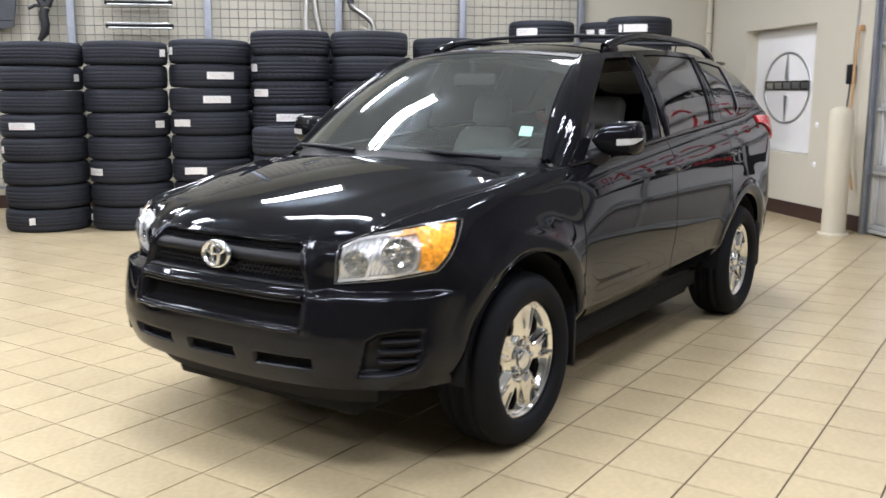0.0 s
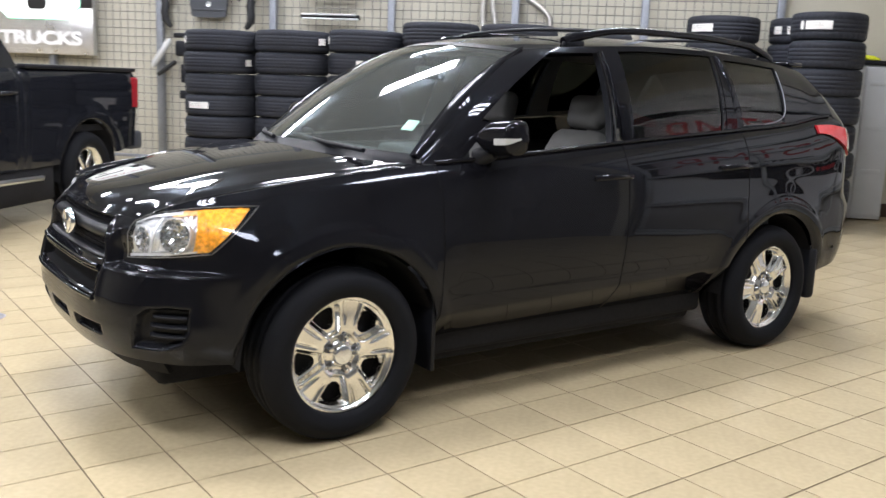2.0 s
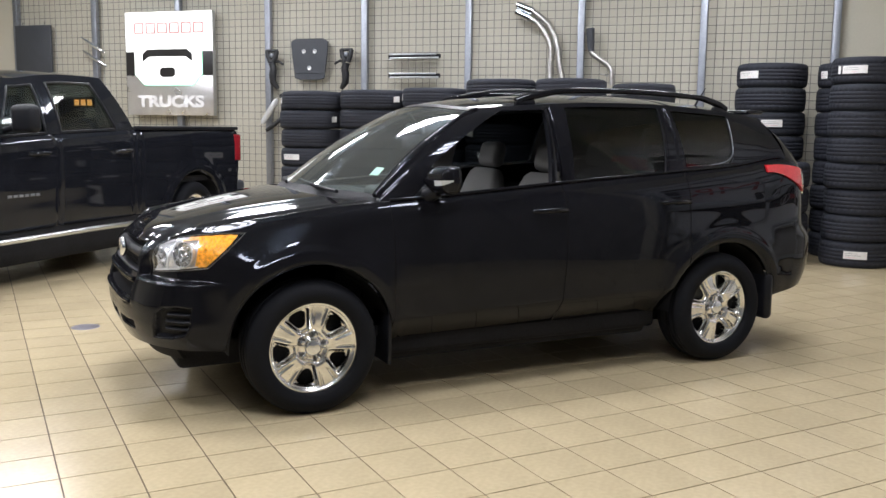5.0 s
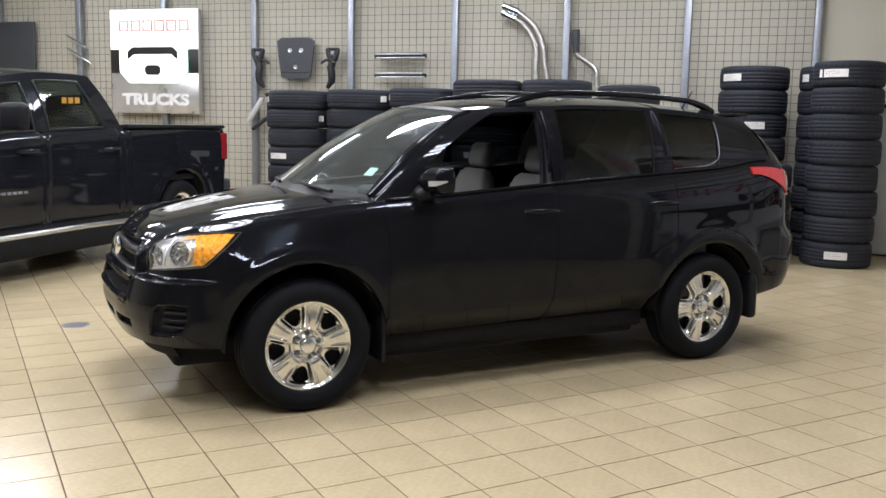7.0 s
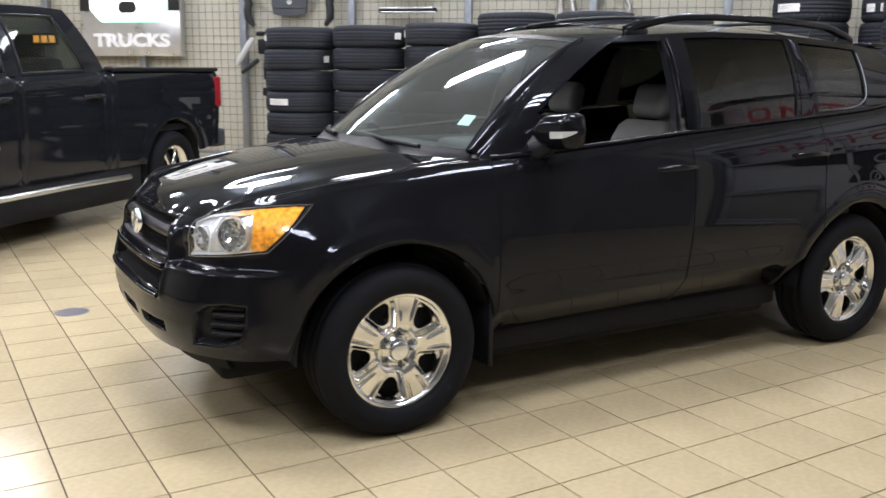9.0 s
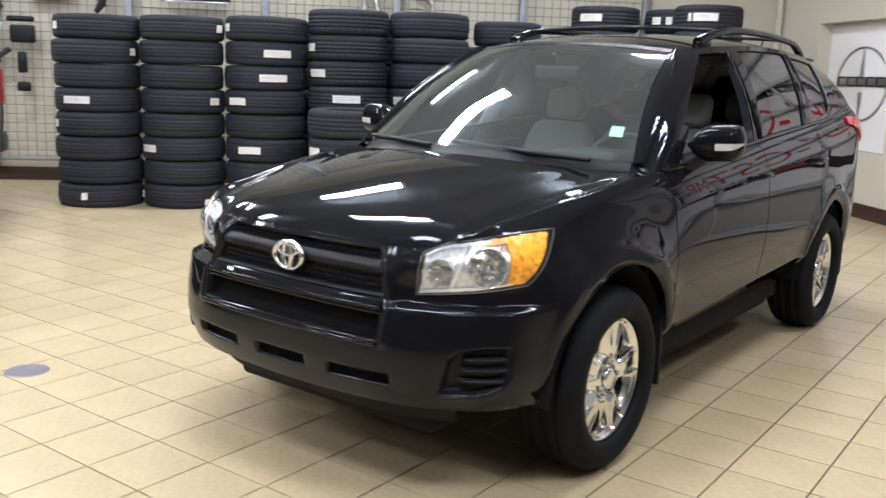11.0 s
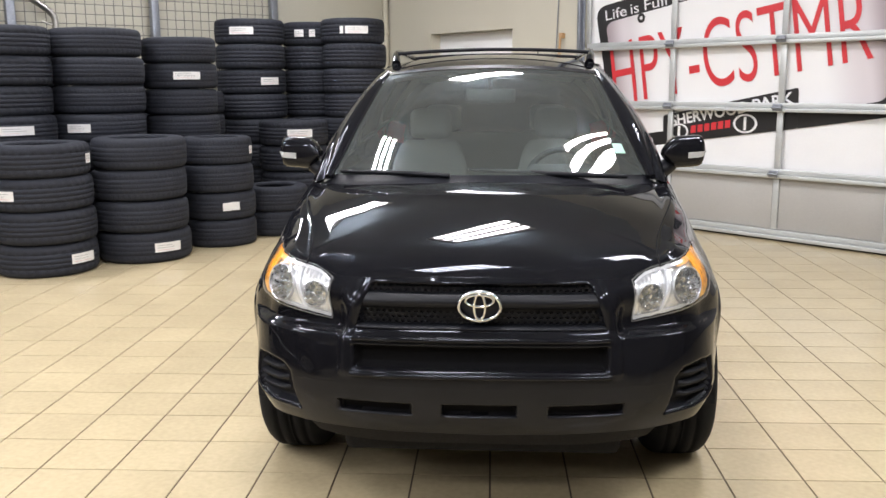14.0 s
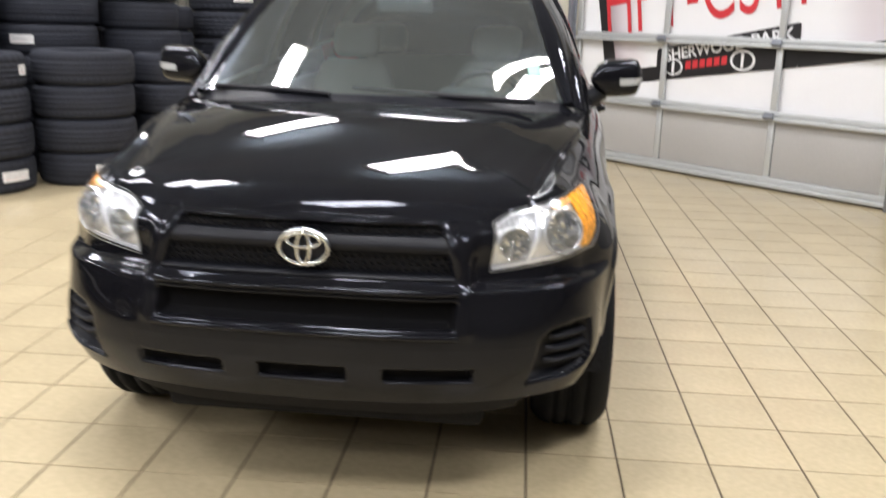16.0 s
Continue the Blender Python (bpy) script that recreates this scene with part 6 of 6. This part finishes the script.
    card = part("window_card", Geo().rbox((0.56, 2.245, 1.60), (0.82, 2.25, 1.70), 0.002), DARK, tr, "small card with orange characters")
    # the card's orange bars are given a glow of their own
    for i in range(3):
        part("orange_bar", Geo().rbox((0.58 + 0.078 * i, 2.237, 1.622), (0.635 + 0.078 * i, 2.243, 1.68), 0.002), AMBER_GLOW, card)
    return tr


build_truck()


# ---- things hung on the wire racks (room frame: x out from the wall) ----
def hung(name, label, category, y, z, geo, mats, x=0.12, group=""):
    return thing(name, label, category, ROOM @ pose(x, y, z), group, geo, mats)


def oct_outline(cy, cz, hw, hh, cut):
    return [(cy - hw + cut, cz - hh), (cy + hw - cut, cz - hh), (cy + hw, cz - hh + cut), (cy + hw, cz + hh - cut), (cy + hw - cut, cz + hh), (cy - hw + cut, cz + hh), (cy - hw, cz + hh - cut), (cy - hw, cz - hh + cut)]


def truck_sign():
    y0, y1, z0, z1, x = -12.20, -10.63, 1.58, 3.16, 0.20
    s = thing("truck_sign", "square lit metal sign with a white badge over tread plate", "sign", ROOM)
    part("backing", Geo().rbox((x - 0.09, y0, z0), (x - 0.002, y1, z1), 0.005), ALLOY, s)
    part("upper_panel", Geo().rbox((x, y0, 2.56), (x + 0.012, y1, z1), 0.003), SIGN_GLOW, s, "lit white upper panel")
    part("dark_band", Geo().rbox((x, y0, 2.195), (x + 0.012, y1, 2.555), 0.003), BANNER_BLACK, s)
    low = Geo().rbox((x, y0, z0), (x + 0.008, y1, 2.19), 0.003)
    for i in range(38):
        for j in range(15):
            yy, zz = y0 + 0.02 + 0.0405 * i, z0 + 0.02 + 0.0405 * j
            a = 45 if (i + j) % 2 else -45
            low.rbox((0, -0.014, -0.004), (0.0115, 0.014, 0.004), 0.001, segments=1, m=pose(x, yy, zz, a))
    part("tread_plate", low, TREAD_PLATE, s, "bright tread plate")
    cy, cz = -11.42, 2.38
    part("badge", Geo().prism(oct_outline(cy, cz, 0.60, 0.33, 0.17), x + 0.013, x + 0.04, axis=0), SIGN_GLOW, s, "lit white badge")
    part("badge_edge", Geo().prism(oct_outline(cy, cz, 0.615, 0.345, 0.175), x + 0.0125, x + 0.022, axis=0), SIGN_GREEN, s)
    arch = [(cy - 0.45, cz + 0.02), (cy - 0.33, cz + 0.10), (cy + 0.33, cz + 0.10), (cy + 0.45, cz + 0.02), (cy + 0.45, cz + 0.14), (cy + 0.36, cz + 0.21), (cy - 0.36, cz + 0.21), (cy - 0.45, cz + 0.14)]
    part("badge_arch", Geo().prism(arch, x + 0.041, x + 0.046, axis=0), BANNER_BLACK, s)
    part("badge_square", Geo().prism(oct_outline(cy - 0.0, cz - 0.14, 0.14, 0.075, 0.04), x + 0.041, x + 0.046, axis=0), BANNER_BLACK, s)
    for i in range(6):
        a, b = y0 + 0.16 + 0.215 * i, y0 + 0.16 + 0.215 * i + 0.185
        for u0, u1, w0, w1 in ((a, b, 2.975, 3.0), (a, b, 2.83, 2.855), (a, a + 0.03, 2.855, 2.975), (b - 0.03, b, 2.855, 2.975)):
            part("red_bar", Geo().box((x + 0.013, u0, w0), (x + 0.016, u1, w1)), PINK, s, "pale red bar")
    front = Matrix(((0, 0, 1, x + 0.016), (1, 0, 0, 0), (0, 1, 0, 0), (0, 0, 0, 1)))
    flat_text("TRUCKS", 0.235, BOARD, s, front @ pose(y0 + 0.20, 1.715, 0), 1.22, "sign_letters", "white block letters", 0.011)


truck_sign()
g = Geo().rbox((-0.02, -0.36, -0.45), (0.03, 0.36, 0.45), 0.01)
for yy in (-0.22, 0.22):
    g.tube([(0.0, yy, 0.45), (-0.01, yy, 0.50), (-0.03, yy, 0.50)], 0.006, sides=6)
hung("hung_panel", "dark grey folded cover hung on the wire rack", "panel", -14.08, 2.57, g, BLUEGREY)
for dz in (0, 0.21):
    g = Geo().tube([(0.02, -0.23, 0.13), (0.03, -0.08, 0.045), (0.03, 0.08, -0.045), (0.02, 0.23, -0.13)], [0.012, 0.03, 0.03, 0.012], sides=10)
    hung("damper", "slim chrome damper hung on the wire rack", "car part", -12.88 + 0.02 * (dz > 0), 2.68 - dz, g, CHROME, group="hung dampers")
# skid plate
g = Geo().prism([(-0.30, 0.24), (-0.22, 0.285), (0.22, 0.285), (0.30, 0.24), (0.28, 0.02), (0.235, -0.29), (0.15, -0.31), (-0.15, -0.31), (-0.235, -0.29), (-0.28, 0.02)], 0.0, 0.035, axis=0)
g.rbox((0.036, -0.22, -0.22), (0.046, 0.22, -0.20), 0.003)
sk = hung("skid_plate", "dark steel skid plate hung on the wire rack", "car part", -9.02, 2.43, g, BLUEGREY)
for yy, zz in ((-0.09, 0.10), (0.09, 0.10), (0.0, -0.14)):
    part("hole_rim", Geo().lathe([(0.0, 0.0), (0.026, 0.0), (0.03, 0.004), (0.034, 0.0)], 16, m=pose(0.037, yy, zz, 0, 90)), ALLOY, sk)
# suspension arms on either side of it
for y, s in ((-9.64, 1), (-8.42, -1)):
    arm = thing("suspension_arm", "black cast suspension arm hung on the wire rack", "car part", ROOM @ pose(0.12, y, 2.38), "hung suspension arms")
    blade = Geo().tube([(0.03, 0.0, -0.02), (0.035, 0.03 * s, -0.10), (0.04, 0.01 * s, -0.20), (0.03, 0.02 * s, -0.30), (0.02, 0.09 * s, -0.39)], [0.054, 0.052, 0.054, 0.050, 0.028], sides=10)
    part("blade", blade, CAST, arm)
    for d in (-1, 1):
        part("fork", Geo().tube([(0.03, 0.085 * d, 0.17), (0.035, 0.06 * d, 0.08), (0.03, 0.02 * d, 0.0)], [0.032, 0.040, 0.046], sides=8), CAST, arm)
    part("cross_piece", Geo().tube([(0.03, -0.09, 0.165), (0.03, 0.09, 0.165)], 0.022, sides=8), CAST, arm)
    part("bush", Geo().lathe([(0.0, 0.03), (0.028, 0.03), (0.036, 0.02), (0.036, -0.02)], 16, m=pose(0.03, 0, 0.10, 0, 90)), STEEL, arm, "round steel bush")
    part("side_arm", Geo().tube([(0.03, 0.03 * s, 0.0), (0.03, 0.11 * s, 0.01), (0.03, 0.19 * s, -0.035)], [0.026, 0.020, 0.016], sides=8), CAST, arm)
# running boards
for z in (2.44, 2.17):
    g = Geo().rbox((0.0, -0.39, -0.03), (0.05, 0.39, 0.03), 0.012, slot=1).rbox((0.05, -0.37, 0.012), (0.07, 0.34, 0.04), 0.008).rbox((0.05, -0.36, -0.04), (0.075, 0.38, -0.012), 0.008)
    hung("step_bar", "bright step bar with black ends hung on the wire rack", "car part", -7.37, z, g, (ALLOY, TRIM), group="hung step bars")
# twin exhaust pipe
ex = thing("exhaust_pipe", "bright twin exhaust pipe hung on the wire rack", "car part", ROOM @ pose(0.12, -5.62, 2.10))
for path in ([(-0.26, 1.0), (-0.04, 0.91), (0.08, 0.82), (0.18, 0.73), (0.27, 0.56), (0.32, 0.39), (0.33, 0.24), (0.38, 0.02)], [(-0.27, 0.91), (-0.08, 0.82), (0.01, 0.77), (0.11, 0.66), (0.19, 0.51), (0.22, 0.36), (0.21, 0.21), (0.22, 0.02)]):
    part("pipe", Geo().tube([(0.05, y, z) for y, z in path[1:]], [0.040] * 6 + [0.046], sides=12), PIPE, ex)
    part("tip", Geo().tube([(0.05, *path[0]), (0.05, *path[1])], 0.052, sides=14), CHROME, ex, "polished pipe tip")
    part("clamp", Geo().tube([(0.05, path[4][0], path[4][1]), (0.05, path[4][0] + 0.01, path[4][1] - 0.05)], 0.047, sides=12), PIPE, ex)
part("bracket", Geo().tube([(0.05, 0.06, 0.72), (0.05, 0.19, 0.78)], 0.014, sides=8).tube([(0.05, 0.19, 0.50), (0.05, 0.28, 0.47)], 0.012, sides=8), PIPE, ex)
tp = thing("tail_pipe", "curved tail pipe with a black tip on the wire rack", "car part", ROOM @ pose(0.12, -4.78, 2.13))
part("pipe", Geo().tube([(0.05, y, z) for y, z in ((-0.08, 0.36), (-0.07, 0.31), (0.05, 0.23), (0.15, 0.16), (0.20, 0.09), (0.20, -0.01), (0.21, -0.10))], 0.036, sides=12), PIPE, tp)
part("tip", Geo().tube([(0.05, -0.10, 0.64), (0.05, -0.09, 0.48), (0.05, -0.08, 0.34)], [0.056, 0.052, 0.040], sides=14), BLUEGREY, tp, "black pipe tip")
part("bracket", Geo().tube([(0.05, 0.06, 0.05), (0.06, 0.14, 0.02), (0.05, 0.22, 0.03)], 0.010, sides=8), PIPE, tp)
# shock absorber with its brackets near the first stack
sh = thing("shock_absorber", "white shock absorber with black brackets hung on the wire rack", "car part", ROOM @ pose(0.12, -9.5, 1.50))
part("strut", Geo().tube([(0.10, -0.28, -0.03), (0.10, -0.25, 0.015), (0.10, -0.06, 0.285), (0.10, -0.03, 0.33)], [0.028, 0.042, 0.042, 0.024], sides=14), WHITE_LENS, sh, "white painted strut")
part("rod", Geo().tube([(0.10, -0.21, -0.135), (0.10, -0.10, -0.06), (0.10, 0.04, 0.035)], [0.026, 0.034, 0.030], sides=12), CAST, sh, "dark steel tube")
part("bracket", Geo().rbox((0.06, 0.05, 0.11), (0.14, 0.33, 0.31), 0.03, segments=3), TRIM, sh)
part("upper_bracket", Geo().rbox((0.06, 0.02, 0.35), (0.13, 0.32, 0.41), 0.02), TRIM, sh)
part("mount", Geo().rbox((0.06, 0.12, -0.23), (0.13, 0.22, 0.01), 0.02), TRIM, sh)
part("lower_mount", Geo().rbox((0.06, 0.10, -0.44), (0.13, 0.25, -0.33), 0.02), TRIM, sh)
part("hook", Geo().tube([(0.10, 0.17, 0.41), (0.02, 0.17, 0.44), (-0.02, 0.17, 0.44)], 0.008, sides=6), STEEL, sh)

# ---- the corner and the garage wall ----
cab = thing("storage_cabinet", "tall grey resin storage cabinet with a black top", "cabinet", ROOM @ pose(0.28, -0.95, 0))
part("body", Geo().rbox((-0.24, -0.34, 0.02), (0.20, 0.34, 1.78), 0.012), CABINET, cab)
for y0, y1 in ((-0.335, -0.003), (0.003, 0.335)):
    d = part("door", Geo().rbox((0.202, y0, 0.06), (0.224, y1, 1.76), 0.008), CABINET, cab)
    for z in (0.55, 1.05, 1.55):
        part("door_rib", Geo().rbox((0.225, y0 + 0.06, z), (0.232, y1 - 0.06, z + 0.05), 0.003), CABINET, d)
for z in (0.55, 1.05, 1.55):
    part("side_rib", Geo().rbox((-0.15, 0.341, z), (0.12, 0.347, z + 0.045), 0.002), CABINET, cab)
part("top", Geo().rbox((-0.25, -0.36, 1.782), (0.24, 0.36, 1.83), 0.012), TRIM, cab, "black cabinet top")
g = Geo()
rnd = random.Random(3)
for i in range(9):
    x, y = rnd.uniform(-0.07, 0.07), rnd.uniform(-0.12, 0.12)
    g.tube([(x - 0.06, y - 0.05, 0.018), (x, y, 0.035 + 0.02 * rnd.random()), (x + 0.05, y + 0.07, 0.016)], [0.014, 0.024, 0.015], sides=8)
thing("work_gloves", "crumpled bright yellow work gloves on the cabinet", "gloves", ROOM @ pose(0.28, -0.95, 1.83), geo=g, mats=YELLOW)
g = Geo().tube([(0.06, -0.06, ROOM_Z), (0.06, -0.06, 0.98), (0.07, -0.07, 0.92), (0.16, -0.07, 0.90), (0.22, -0.07, 0.88), (0.23, -0.06, 0.82), (0.23, -0.03, 0.72), (0.25, -0.012, 0.70)], 0.038, sides=12)
for z in (3.6, 2.2, 1.2):
    g.lathe([(0.038, -0.02), (0.046, -0.02), (0.046, 0.02), (0.038, 0.02)], 14, m=pose(0.06, -0.06, z))
thing("drain_pipe", "beige painted pipe running down the wall corner", "pipe", ROOM, geo=g, mats=CONCRETE)
b = thing("bollard", "beige painted steel bollard beside the garage door", "bollard", ROOM @ pose(3.53, -0.32, 0))
part("post", Geo().lathe([(0.115, 0.0), (0.115, 1.18), (0.105, 1.225), (0.07, 1.25), (0.0, 1.26)], 28), CONCRETE, b)
part("base_plate", Geo().lathe([(0.15, 0.0), (0.15, 0.012), (0.116, 0.014)], 28), CONCRETE, b)
hz = thing("air_hose", "orange air hose hanging beside the garage door", "hose", ROOM)
part("hose", Geo().tube([(3.305, -0.05, 2.03), (3.295, -0.06, 1.7), (3.30, -0.07, 1.1), (3.315, -0.06, 0.75), (3.35, -0.06, 0.58), (3.39, -0.05, 0.42)], 0.014, sides=8), ORANGE, hz)
part("hook", Geo().rbox((3.285, -0.06, 2.0), (3.34, -0.002, 2.06), 0.01), ORANGE, hz)
ct = thing("door_control", "black door control box with a cable on the wall", "control box", ROOM)
part("box", Geo().rbox((3.17, -0.07, 1.48), (3.25, -0.002, 1.68), 0.012), TRIM, ct)
part("cable", Geo().tube([(3.21, -0.02, 1.68), (3.24, -0.015, 2.4), (3.24, -0.012, 3.6)], 0.006, sides=6), STEEL, ct)
part("lower_cable", Geo().tube([(3.20, -0.03, 1.50), (3.18, -0.04, 1.2), (3.20, -0.02, 0.9)], 0.008, sides=6), TRIM, ct)
for x, z in ((2.62, 1.05), (2.62, 0.62)):
    dot = Geo().lathe([(0.0, 0.006), (0.03, 0.005), (0.035, 0.0)], 14, m=pose(x, -0.001, z, 90))
    thing("wall_patch", "small white filler patch on the beige wall", "patch", ROOM, "wall patches", dot, BOARD)

# ---- floor drain ----
dr = thing("floor_drain", "round grey steel floor drain cover set in the tiles", "drain", pose(-1.705, -0.89, 0.0))
part("cover", Geo().lathe([(0.0, 0.002), (0.085, 0.002), (0.095, 0.0035), (0.10, 0.0005)], 32), DRAIN, dr)


# ---- floor tiles, the nearest as pieces ----
def tile_geo(w=0.1487, u=0.1493, h=0.0):
    v = [(-w, -u, -0.004), (w, -u, -0.004), (w, u, -0.004), (-w, u, -0.004)]
    e, f = w - 0.0004, u - 0.0004
    return v + [(-e, -f, h), (e, -f, h), (e, f, h), (-e, f, h)], [(4, 5, 6, 7), (0, 1, 5, 4), (1, 2, 6, 5), (2, 3, 7, 6), (3, 0, 4, 7)]


def tiles():
    pitch, lay = 0.304, pose(1.2365, -0.026, 0, 0, 0, 1.12)
    vs, fs = tile_geo()
    one = Geo().add(vs, fs, 0, False).mesh("tile", TILE)
    rest = Geo()
    inv = ROOM.inverted()
    rnd = random.Random(8)
    near = 0
    for i in range(-42, 32):
        for j in range(-30, 42):
            m = lay @ pose((i + 0.5) * pitch, (j + 0.5) * pitch, 0)
            x, y = m.translation.x, m.translation.y
            q = inv @ Vector((x, y, 0))
            if not (-0.2 < q.x < ROOM_X and ROOM_Y < q.y < 0.1):
                continue
            dz = rnd.uniform(-0.0004, 0.0004)
            # the strip of floor along the flank and the nose of the car
            flank = 0.9 < x < 3.7 and -1.3 < y < 1.9
            nose = -1.9 < x <= 0.9 and -1.75 < y < -0.75
            if (flank or nose) and near < 300 and (x * 7 + y * 3) < 99:
                ob = new("tile", one)
                ob.parent = floor
                ob.matrix_basis = m @ pose(0, 0, dz)
                near += 1
            else:
                rest.add([m @ Vector((a, b, c + dz)) for a, b, c in vs], fs, 0, False)
    tagged(part("tile_field", rest, TILE_FAR, floor), kind="stuff")


tiles()
